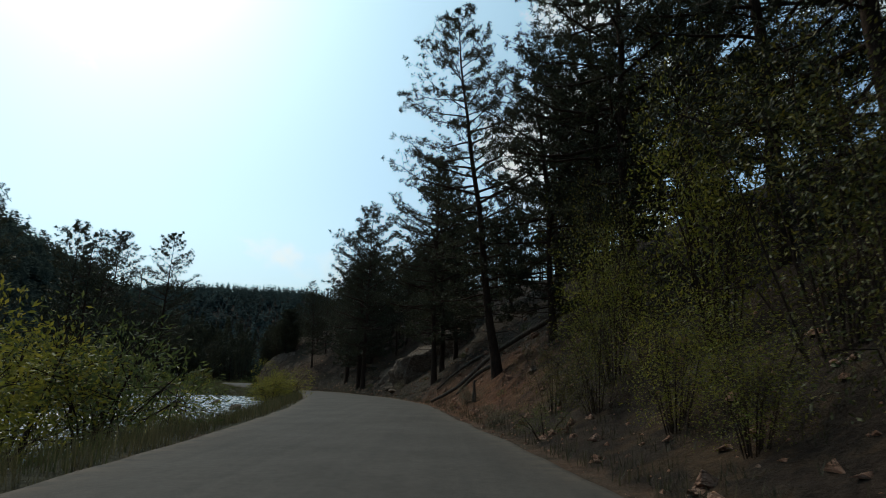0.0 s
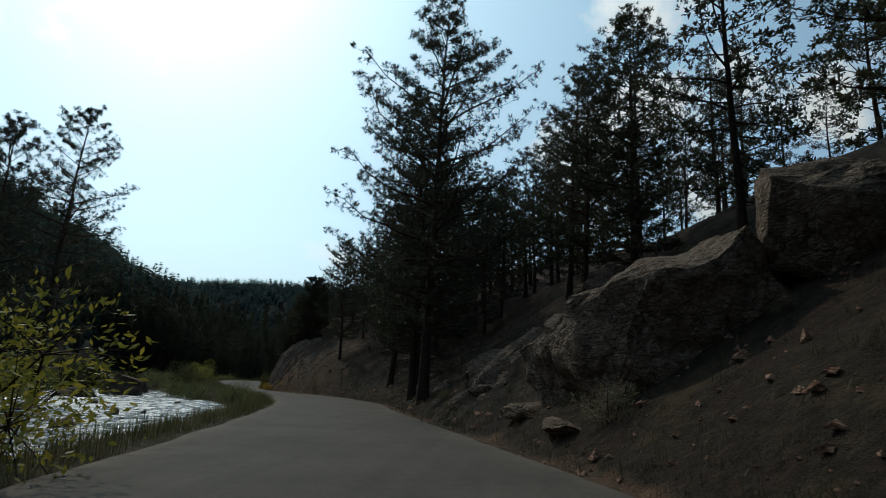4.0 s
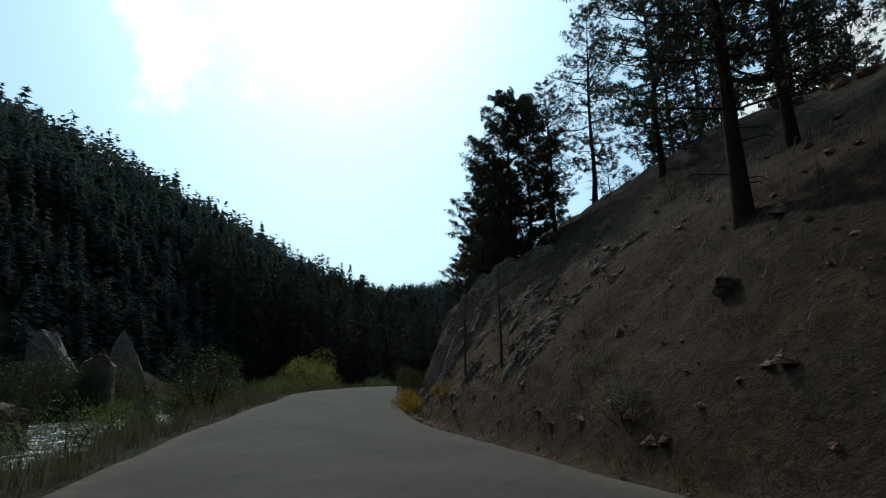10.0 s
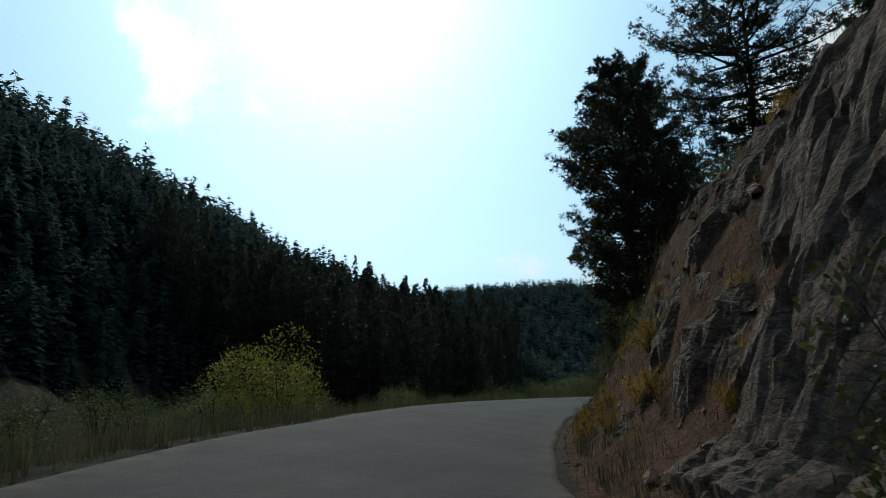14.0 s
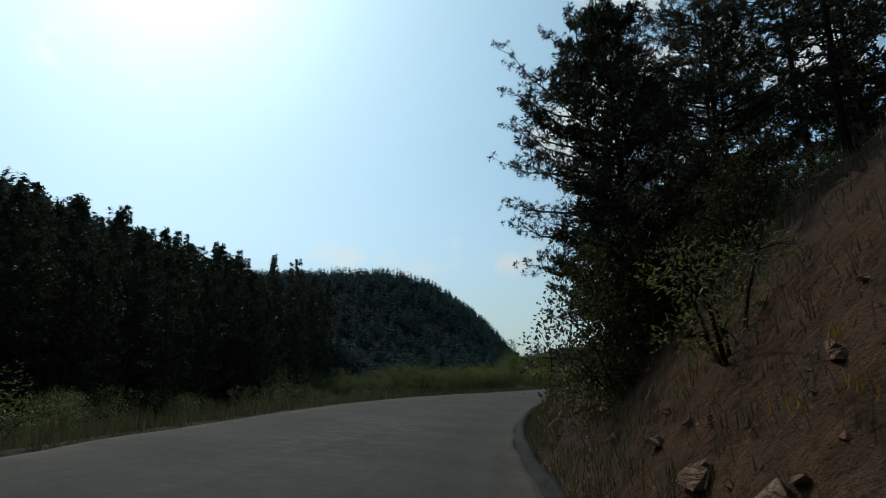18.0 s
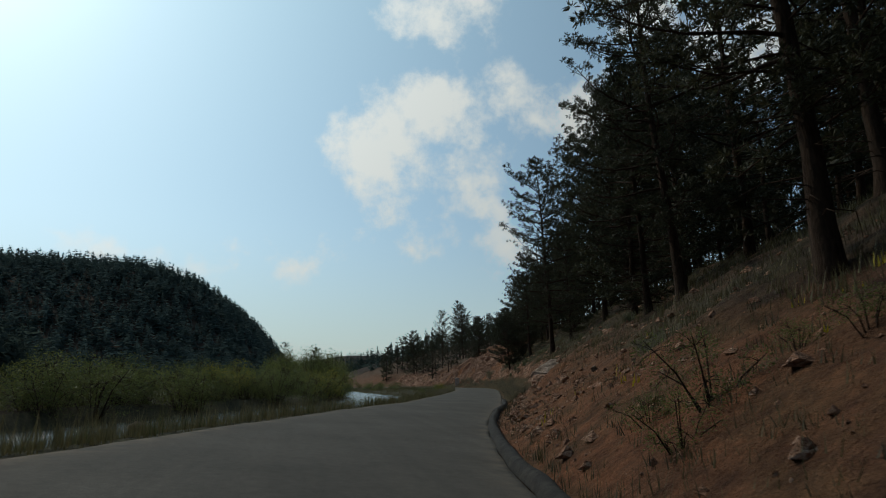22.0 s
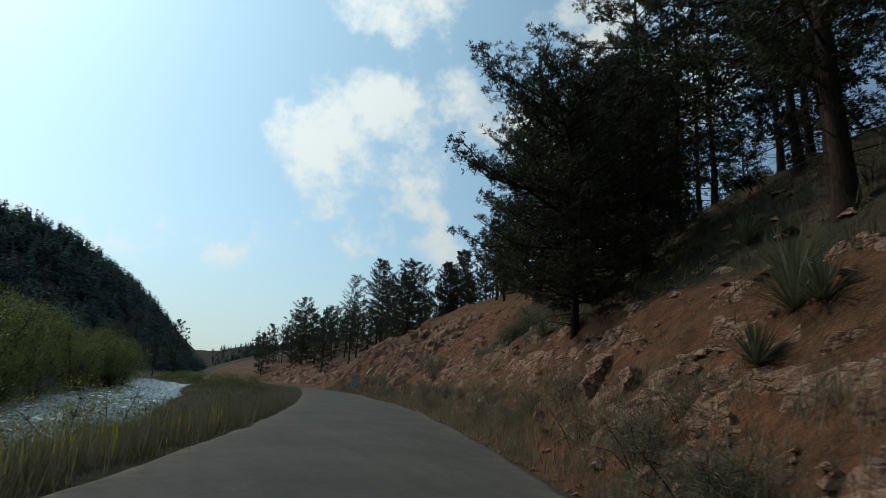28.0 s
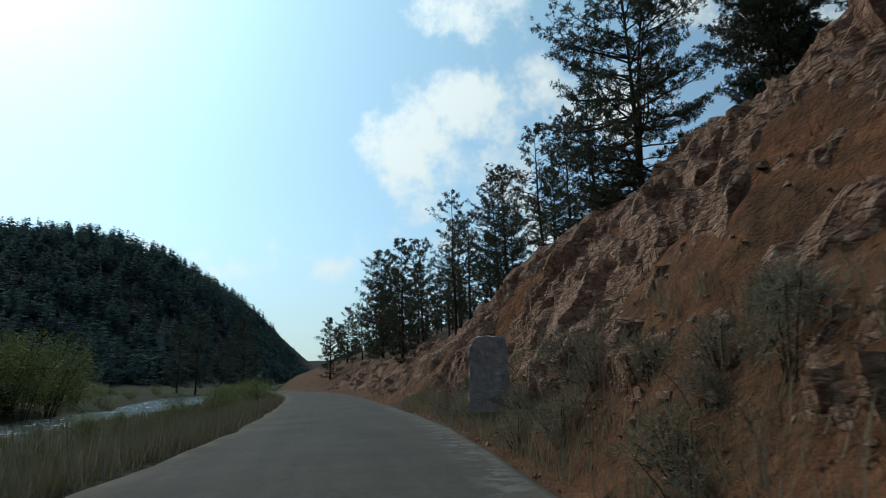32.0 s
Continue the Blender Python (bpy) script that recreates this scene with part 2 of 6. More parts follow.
def mat_asphalt():
    k = Mat("asphalt", 0.90, spec=0.18)
    fine, big = k.noise(55, 4, 0.7, "World"), k.noise(0.35, 5, 0.6, "World")
    c = k.mixc(k.ramp(big, (0.3, (0, 0, 0)), (0.7, (1, 1, 1))), (0.076, 0.064, 0.053), (0.116, 0.098, 0.081))
    c = k.mixc(0.55, c, k.ramp(fine, (0.35, (0.35, 0.35, 0.35)), (0.68, (1.15, 1.15, 1.15))), "MULTIPLY")
    mott = k.noise(7, 4, 0.7, "World")
    c = k.mixc(0.5, c, k.ramp(mott, (0.35, (0.7, 0.7, 0.7)), (0.65, (1.18, 1.17, 1.14))), "MULTIPLY")
    streak = k.noise(1.0, 4, 0.6, "Object", (2.2, 0.05, 1))
    c = k.mixc(0.35, c, k.ramp(streak, (0.35, (0.72, 0.72, 0.72)), (0.6, (1.15, 1.13, 1.1))), "MULTIPLY")
    dust, worn, _ = k.attr("mask")
    d = k.math("MULTIPLY", dust, k.ramp(k.noise(1.8, 6, 0.6, "World"), (0.35, (0, 0, 0)), (0.62, (1, 1, 1))))
    c = k.mixc(d, c, (0.17, 0.125, 0.09))
    w = k.math("MULTIPLY", worn, k.ramp(k.noise(2.6, 5, 0.7, "World"), (0.5, (0, 0, 0)), (0.56, (1, 1, 1))))
    c = k.mixc(w, c, (0.17, 0.155, 0.14))
    k.color(c)
    k.bump(k.noise(90, 3, 0.7, "World"), 0.5, 0.008)
    return k.m


def mat_curb():
    k = Mat("dark_curb_asphalt", 0.9, spec=0.15)
    n = k.noise(3.0, 6, 0.7, "World")
    k.color(k.ramp(n, (0.35, (0.018, 0.016, 0.015)), (0.68, (0.055, 0.047, 0.040))))
    k.bump(k.noise(40, 4, 0.7, "World"), 0.7, 0.02)
    return k.m


def mat_ground():
    k = Mat("hillside_soil", 0.95, spec=0.1)
    red, grass, duff_shade = k.attr("mask")
    n1, n2, n3 = k.noise(0.55, 6, 0.62, "World"), k.noise(4.5, 6, 0.65, "World"), k.noise(26, 4, 0.7, "World")
    soil = k.mixc(k.ramp(n1, (0.35, (0, 0, 0)), (0.65, (1, 1, 1))), (0.175, 0.104, 0.066), (0.130, 0.090, 0.064))
    redc = k.mixc(k.ramp(n2, (0.35, (0, 0, 0)), (0.65, (1, 1, 1))), (0.31, 0.128, 0.064), (0.20, 0.088, 0.047))
    gr = k.mixc(k.ramp(n2, (0.3, (0, 0, 0)), (0.7, (1, 1, 1))), (0.092, 0.082, 0.046), (0.058, 0.053, 0.031))
    du = k.mixc(k.ramp(n2, (0.3, (0, 0, 0)), (0.7, (1, 1, 1))), (0.070, 0.048, 0.034), (0.042, 0.030, 0.023))
    brk = k.ramp(n1, (0.38, (0, 0, 0)), (0.58, (1, 1, 1)))

    def fade(m):
        return k.math("MINIMUM", k.math("MAXIMUM", k.math("ADD", k.math("MULTIPLY", m, 1.7), k.math("SUBTRACT", k.math("MULTIPLY", brk, 0.7), 0.7)), 0.0), 1.0)
    c = k.mixc(fade(duff_shade), soil, du)
    c = k.mixc(fade(red), c, redc)
    c = k.mixc(fade(grass), c, gr)
    c = k.mixc(0.8, c, k.ramp(n3, (0.25, (0.55, 0.55, 0.55)), (0.7, (1.2, 1.2, 1.2))), "MULTIPLY")
    clod = k.noise(1.7, 5, 0.7, "World")
    c = k.mixc(0.75, c, k.ramp(clod, (0.36, (0.5, 0.5, 0.52)), (0.52, (0.95, 0.95, 0.95)), (0.68, (1.3, 1.27, 1.22))), "MULTIPLY")
    grit = k.noise(11, kind="voronoi", space="World")
    c = k.mixc(0.5, c, k.ramp(grit, (0.05, (1.5, 1.45, 1.4)), (0.16, (0.95, 0.95, 0.95)), (0.6, (0.75, 0.75, 0.75))), "MULTIPLY")
    k.color(c)
    h = k.math("ADD", k.math("ADD", k.math("MULTIPLY", n2, 1.0), k.math("MULTIPLY", clod, 1.2)), k.math("MULTIPLY", n3, 0.35))
    k.bump(h, 0.9, 0.2)
    return k.m


def mat_rock(name, lo, hi, warm, broken=1.0):
    k = Mat(name, 0.88, spec=0.2)
    a, b = k.noise(0.9, 7, 0.65, "World"), k.noise(6, 8, 0.74, "World", (1, 1.2, 1.15))
    c = k.mixc(k.ramp(a, (0.32, (0, 0, 0)), (0.68, (1, 1, 1))), lo, hi)
    c = k.mixc(k.ramp(b, (0.50, (0, 0, 0)), (0.66, (1, 1, 1))), c, warm)
    soil = k.noise(1.9, 6, 0.7, "World")
    c = k.mixc(k.ramp(soil, (0.50, (0, 0, 0)), (0.64, (0.7, 0.7, 0.7))), c, tuple(0.62 * v for v in lo))
    c = k.mixc(0.6, c, k.ramp(b, (0.25, (0.45, 0.45, 0.45)), (0.6, (1.12, 1.12, 1.12))), "MULTIPLY")
    big, small = k.noise(1.1, kind="crack", space="World", stretch=(1, 1, 1.5)), k.noise(4.2, kind="crack", space="World", stretch=(1, 1, 1.7))
    gaps = k.mixc(k.ramp(k.noise(0.8, 5, 0.6, "World"), (0.42, (0, 0, 0)), (0.56, (1, 1, 1))), (1.0, 1.0, 1.0), k.ramp(big, (0.0, (0.34, 0.32, 0.31)), (0.03, (0.92, 0.92, 0.92)), (0.06, (1, 1, 1))))
    fine = k.ramp(small, (0.0, (0.5, 0.48, 0.46)), (0.06, (1, 1, 1)))
    c = k.mixc(broken, c, k.mixc(1.0, k.mixc(0.8, (1.0, 1.0, 1.0), fine, "MULTIPLY"), gaps, "MULTIPLY"), "MULTIPLY")
    k.color(c)
    h = k.math("ADD", k.math("MULTIPLY", b, 0.8), k.math("ADD", k.math("MINIMUM", k.math("MULTIPLY", big, 6.0 * broken), 0.45 * broken), k.math("MINIMUM", k.math("MULTIPLY", small, 2.2 * broken), 0.35 * broken)))
    k.bump(h, 1.0, 0.14)
    return k.m


def mat_bark(name, a, b):
    k = Mat(name, 0.95, spec=0.1)
    n = k.noise(3.2, 6, 0.7, "Object", (4, 4, 1))
    k.color(k.ramp(n, (0.3, a), (0.65, b)))
    k.bump(n, 1.0, 0.06)
    return k.m


def mat_leaf(name, a, b, c2, rough=0.6, through=0.25):
    k = Mat(name, rough, spec=0.25 if rough < 0.9 else 0.0)
    col = k.ramp(k.island(), (0.0, a), (0.55, b), (1.0, c2))
    ob = k.ramp(k.random(), (0.0, (0.75, 0.8, 0.8)), (1.0, (1.2, 1.15, 1.0)))
    col = k.mixc(1.0, col, ob, "MULTIPLY")
    k.color(col)
    if through:
        tr = k.n.new("ShaderNodeBsdfTranslucent")
        k.l.new(col, tr.inputs["Color"])
        mx = k.n.new("ShaderNodeMixShader")
        mx.inputs[0].default_value = through
        k.l.new(k.b.outputs[0], mx.inputs[1]), k.l.new(tr.outputs[0], mx.inputs[2])
        k.l.new(mx.outputs[0], k.n["Material Output"].inputs["Surface"])
    return k.m


def mat_water():
    k = Mat("river_water", 0.12, spec=0.5)
    foam, _, _ = k.attr("mask")
    n = k.noise(1.0, 7, 0.66, "World", (1.3, 0.55, 1))
    n2 = k.noise(5.0, 5, 0.6, "World")
    f = k.ramp(k.math("ADD", k.math("MULTIPLY", n, 0.75), k.math("ADD", k.math("MULTIPLY", n2, 0.2), k.math("MULTIPLY", foam, 0.22))), (0.665, (0, 0, 0)), (0.80, (1, 1, 1)))
    k.color(k.mixc(f, (0.030, 0.036, 0.031), (0.66, 0.68, 0.68)))
    k.rough(k.ramp(f, (0.0, (0.12, 0.12, 0.12)), (1.0, (0.7, 0.7, 0.7))))
    k.bump(k.math("ADD", n, k.math("MULTIPLY", n2, 0.4)), 0.7, 0.25)
    return k.m


ASPHALT, CURB, GROUND, WATER = mat_asphalt(), mat_curb(), mat_ground(), mat_water()
ROCK_RED = mat_rock("weathered_red_granite", (0.36, 0.175, 0.105), (0.48, 0.265, 0.17), (0.54, 0.37, 0.275))
ROCK_CLIFF = mat_rock("dark_brown_granite", (0.155, 0.100, 0.070), (0.25, 0.178, 0.130), (0.34, 0.26, 0.20), 0.35)
ROCK_GREY = mat_rock("grey_granite", (0.155, 0.100, 0.066), (0.27, 0.19, 0.132), (0.36, 0.28, 0.21))
ROCK_TAN = mat_rock("pale_tan_granite", (0.27, 0.20, 0.145), (0.38, 0.29, 0.215), (0.46, 0.38, 0.30))
ROCK_PINK = mat_rock("pale_pink_granite", (0.33, 0.225, 0.165), (0.44, 0.32, 0.245), (0.50, 0.40, 0.32), 0.35)
ROCK_BLOCK = mat_rock("split_grey_granite", (0.42, 0.36, 0.32), (0.54, 0.47, 0.42), (0.60, 0.54, 0.48), 0.10)
BARK = mat_bark("pine_bark", (0.022, 0.016, 0.012), (0.075, 0.048, 0.034))
DEADWOOD = mat_bark("weathered_deadwood", (0.045, 0.037, 0.030), (0.15, 0.122, 0.098))
NEEDLES = mat_leaf("pine_needles", (0.032, 0.036, 0.022), (0.050, 0.054, 0.032), (0.088, 0.086, 0.050))
# distance haze over the rounded hill is put into this bluish base colour
HAZED_HILLFIR = mat_leaf("hazed_hill_needles", (0.072, 0.104, 0.108), (0.080, 0.114, 0.118), (0.088, 0.120, 0.120), 1.0, 0.5)
# lightened towards blue-green to stand in for haze across the river
HAZED_FIR = mat_leaf("hazed_far_needles", (0.062, 0.084, 0.078), (0.072, 0.094, 0.086), (0.082, 0.104, 0.092), 1.0, 0.5)
WILLOW = mat_leaf("willow_leaves", (0.090, 0.112, 0.036), (0.14, 0.160, 0.050), (0.20, 0.205, 0.070), through=0.4)
YELLOWGREEN = mat_leaf("yellowing_leaves", (0.145, 0.150, 0.030), (0.225, 0.215, 0.038), (0.34, 0.28, 0.05), through=0.4)
OAKLEAF = mat_leaf("dull_green_leaves", (0.055, 0.060, 0.018), (0.11, 0.105, 0.028), (0.24, 0.19, 0.04))
THICKET = mat_leaf("dark_shrub_leaves", (0.040, 0.048, 0.016), (0.070, 0.076, 0.026), (0.125, 0.115, 0.038), through=0.3)
BRUSH = mat_leaf("dry_roadside_brush", (0.16, 0.13, 0.084), (0.235, 0.19, 0.13), (0.32, 0.265, 0.185), through=0.4)
GOLD = mat_leaf("golden_leaves", (0.34, 0.18, 0.02), (0.50, 0.28, 0.025), (0.58, 0.40, 0.04))
SAGE = mat_leaf("dry_sagebrush", (0.125, 0.110, 0.078), (0.180, 0.158, 0.114), (0.24, 0.21, 0.155), through=0.4)
WEED = mat_leaf("dull_slope_weeds", (0.060, 0.054, 0.030), (0.090, 0.078, 0.044), (0.135, 0.115, 0.066))
GRASSM = mat_leaf("dry_grass", (0.095, 0.085, 0.042), (0.145, 0.126, 0.066), (0.21, 0.18, 0.10))
GREENGRASS = mat_leaf("green_grass", (0.065, 0.075, 0.030), (0.10, 0.108, 0.042), (0.16, 0.15, 0.065))
YUCCA = mat_leaf("yucca_blades", (0.10, 0.11, 0.06), (0.15, 0.155, 0.09), (0.22, 0.21, 0.13))
FLOWER = mat_leaf("yellow_flowers", (0.55, 0.42, 0.02), (0.62, 0.48, 0.03), (0.68, 0.54, 0.05))

# ---- plan: the road's line and the land beside it ----
_T = np.array([r[0] for r in ROWS])
_PX, _PY, _PZ = (np.interp(np.arange(0, 32.01, 0.1), _T, [r[i] for r in ROWS]) for i in (1, 2, 3))


def smooth(a, n):
    k = np.ones(2 * n + 1) / (2 * n + 1)
    return np.convolve(np.pad(a, n, mode="reflect", reflect_type="odd"), k, "valid")


def lay_line():
    """The line on which the car runs, every metre from 90 m before the start to 330 m past the end: x, y, z, heading."""
    x, y, z = smooth(_PX, 4), smooth(_PY, 4), smooth(_PZ, 15)
    s = np.r_[0, np.cumsum(np.hypot(np.diff(x), np.diff(y)))]
    ss = np.arange(0, s[-1], 1.0)
    x, y, z = np.interp(ss, s, x), np.interp(ss, s, y), np.interp(ss, s, z)
    h0 = math.atan2(x[8] - x[0], y[8] - y[0])
    back = np.arange(90, 0, -1.0)
    bx, by = x[0] - np.sin(h0) * back, y[0] - np.cos(h0) * back
    h = math.atan2(x[-1] - x[-9], y[-1] - y[-9])
    fx, fy = [x[-1]], [y[-1]]
    for i in range(330):
        h += radians(-0.42 if i < 25 else -0.06 if i < 75 else -0.22 if i < 110 else 0.06)
        fx.append(fx[-1] + math.sin(h)), fy.append(fy[-1] + math.cos(h))
    x, y = np.r_[bx, x, fx[1:]], np.r_[by, y, fy[1:]]
    z = np.r_[np.full(90, z[0]), z, np.full(330, z[-1])] - 1.35
    z = smooth(z, 12)
    return np.arange(-90, -90 + len(x), 1.0), x, y, z, np.unwrap(np.arctan2(np.gradient(smooth(x, 5)), np.gradient(smooth(y, 5))))


LS, LX, LY, LZ, LH = lay_line()


def at(s, o):
    """World x, y of a place s metres along the line and o metres to its right."""
    x, y, h = np.interp(s, LS, LX), np.interp(s, LS, LY), np.interp(s, LS, LH)
    return x + o * np.cos(h), y - o * np.sin(h)


def near(x, y, step=2):
    """Along and across for world places (arrays)."""
    x, y = np.atleast_1d(np.asarray(x, float)), np.atleast_1d(np.asarray(y, float))
    lx, ly, ls, lh = LX[::step], LY[::step], LS[::step], LH[::step]
    s, o = np.empty_like(x), np.empty_like(x)
    for i in range(0, len(x), 4000):
        j = slice(i, i + 4000)
        d = (x[j, None] - lx) ** 2 + (y[j, None] - ly) ** 2
        k = d.argmin(1)
        dx, dy = x[j] - lx[k], y[j] - ly[k]
        s[j] = ls[k] + dx * np.sin(lh[k]) + dy * np.cos(lh[k])
        o[j] = dx * np.cos(lh[k]) - dy * np.sin(lh[k])
    return s, o


EDGE_S = (-90, 20, 28, 40, 58, 72, 84, 95, 112, 120, 132, 138, 147, 160, 180, 196, 204, 216, 230, 241, 250, 256, 268, 300, 320, 345, 353, 362, 380, 430, 700)
EDGE_R = (3.0, 3.1, 3.4, 4.1, 3.9, 3.2, 3.4, 4.4, 4.5, 4.0, 3.0, 2.5, 2.4, 1.5, 1.4, 1.9, 2.0, 1.7, 1.65, 1.55, 1.6, 2.0, 2.2, 2.5, 2.3, 2.25, 1.9, 1.6, 1.6, 2.0, 2.0)
EDGE_L = (4.6, 4.6, 4.5, 4.35, 3.9, 3.7, 3.5, 3.35, 3.6, 3.85, 4.1, 4.0, 3.95, 4.75, 5.4, 5.6, 5.75, 5.8, 4.9, 4.65, 4.4, 3.95, 3.95, 3.6, 3.7, 4.2, 4.3, 4.5, 4.6, 4.6, 4.6)
BANK_S = (-90, 122, 138, 152, 200, 225, 245, 262, 285, 700)
BANK_V = (0, 0, 0.06, 0.115, 0.12, 0.115, 0.08, 0.04, 0, 0)
RIVER_S = (-90, 0, 60, 100, 140, 160, 175, 200, 220, 240, 255, 285, 310, 335, 370, 410, 460, 700)
RIVER_N = (11, 10, 8.5, 7.0, 8.5, 13, 24, 33, 31, 17, 9.0, 7.6, 8.5, 11.5, 18, 19, 15, 14)
RIVER_F = (25, 25, 27, 26, 27, 28, 38, 46, 46, 36, 31, 28, 23, 23, 28, 29, 26, 25)
WATER_Z = -1.35


def edge_r(s):
    return np.interp(s, EDGE_S, EDGE_R)


def edge_l(s):
    return -np.interp(s, EDGE_S, EDGE_L)


def bank(s, o):
    """How far the road leans up towards the river in the long right-hand bend, fading out beside it."""
    lean = -np.interp(s, BANK_S, BANK_V) * np.clip(o, edge_l(s) - 0.5, edge_r(s))
    return lean * np.clip(1 - (edge_l(s) - 0.5 - o) / 6, 0, 1) * np.clip(1 - (o - edge_r(s)) / 3, 0, 1)


STATIONS = []


def station(s, *profile):
    """The slope on the uphill side at s: pairs of metres out from the road's edge and metres up."""
    STATIONS.append((s, profile))


station(-90, 3, 0.9, 8, 4, 18, 11, 80, 38)
station(20, 2.2, 0.6, 5, 2.8, 17, 11, 80, 40)
station(38, 1.8, 0.6, 4, 2.8, 15.4, 11, 80, 41)
station(52, 2.0, 1.3, 4.3, 2.9, 15.4, 11, 80, 41)
station(76, 2.5, 1.2, 6, 3.6, 17, 11.8, 80, 41)
station(105, 2.6, 1.6, 5, 3.2, 16, 10.6, 80, 36)
station(120, 1.6, 1.4, 4.4, 3.9, 15, 11, 60, 27)
station(130, 1.4, 1.5, 4.3, 4.7, 13.6, 11.0, 50, 25)
station(143, 1.8, 1.2, 5, 5.0, 13, 12.0, 50, 25)
station(152, 1.7, 0.6, 3.8, 5.5, 12.5, 11.7, 50, 25)
station(165, 1.6, 0.7, 3.2, 4.7, 10, 11.4, 50, 24)
station(180, 1.2, 0.8, 3.5, 3.5, 10.5, 10.0, 50, 23)
station(196, 1.2, 0.6, 4, 3.0, 13.5, 8.9, 60, 22)
station(222, 1.2, 0.5, 4, 2.3, 14, 7.8, 60, 20)
station(245, 1.2, 0.4, 4.2, 2.3, 13, 6.8, 60, 19)
station(280, 1.2, 0.4, 4, 2.7, 13, 8.9, 60, 21)
station(302, 1.2, 0.4, 4, 3.0, 14, 10.0, 60, 23)
station(322, 1.2, 0.5, 3.4, 3.1, 14, 10.6, 60, 24)
station(342, 1.3, 0.5, 4, 3.1, 15, 11.6, 60, 23)
station(362, 1.4, 0.6, 4.4, 3.9, 14, 10.9, 60, 22)
station(378, 0.9, 0.7, 3.4, 4.2, 13, 11.0, 60, 20)
station(388, 2.0, 0.45, 4.6, 4.3, 13, 10.7, 60, 20)
station(394, 1.6, 0.5, 4.8, 4.6, 13, 10.5, 60, 20)
station(412, 1.6, 0.6, 5, 3.2, 15, 8.0, 60, 20)
station(470, 2, 0.6, 6, 3.0, 18, 8.0, 60, 20)
station(700, 2, 0.6, 6, 3.0, 18, 8.0, 60, 20)


def value_noise(x, y, seed=0):
    xi, yi = np.floor(x).astype(np.int64), np.floor(y).astype(np.int64)
    xf, yf = x - xi, y - yi
    u, v = xf * xf * (3 - 2 * xf), yf * yf * (3 - 2 * yf)

    def h(a, b):
        n = (a * 374761393 + b * 668265263 + seed * 974711) & 0x7FFFFFFF
        n = ((n ^ (n >> 13)) * 1274126177) & 0x7FFFFFFF
        return ((n ^ (n >> 16)) & 0xFFFF) / 65535.0
    return (h(xi, yi) * (1 - u) + h(xi + 1, yi) * u) * (1 - v) + (h(xi, yi + 1) * (1 - u) + h(xi + 1, yi + 1) * u) * v


def fbm(x, y, seed=0, octaves=4, ridge=False):
    t, a, w = 0, 0.5, 0
    for i in range(octaves):
        n = value_noise(x * 2 ** i + 17.3 * i, y * 2 ** i - 9.1 * i, seed + i) * 2 - 1
        t, w, a = t + a * (1 - 2 * np.abs(n) if ridge else n), w + a, a * 0.5
    return t / w


ROCKY_S = (-90, 64, 70, 84, 90, 136, 144, 150, 166, 172, 236, 246, 282, 300, 345, 362, 372, 396, 402, 460, 700)
ROCKY_V = (0.1, 0.1, 0.5, 0.5, 0.1, 0.15, 0.45, 0.9, 0.35, 0.2, 0.15, 0.35, 0.4, 0.35, 0.4, 0.8, 1.0, 1.0, 0.7, 0.5, 0.3)


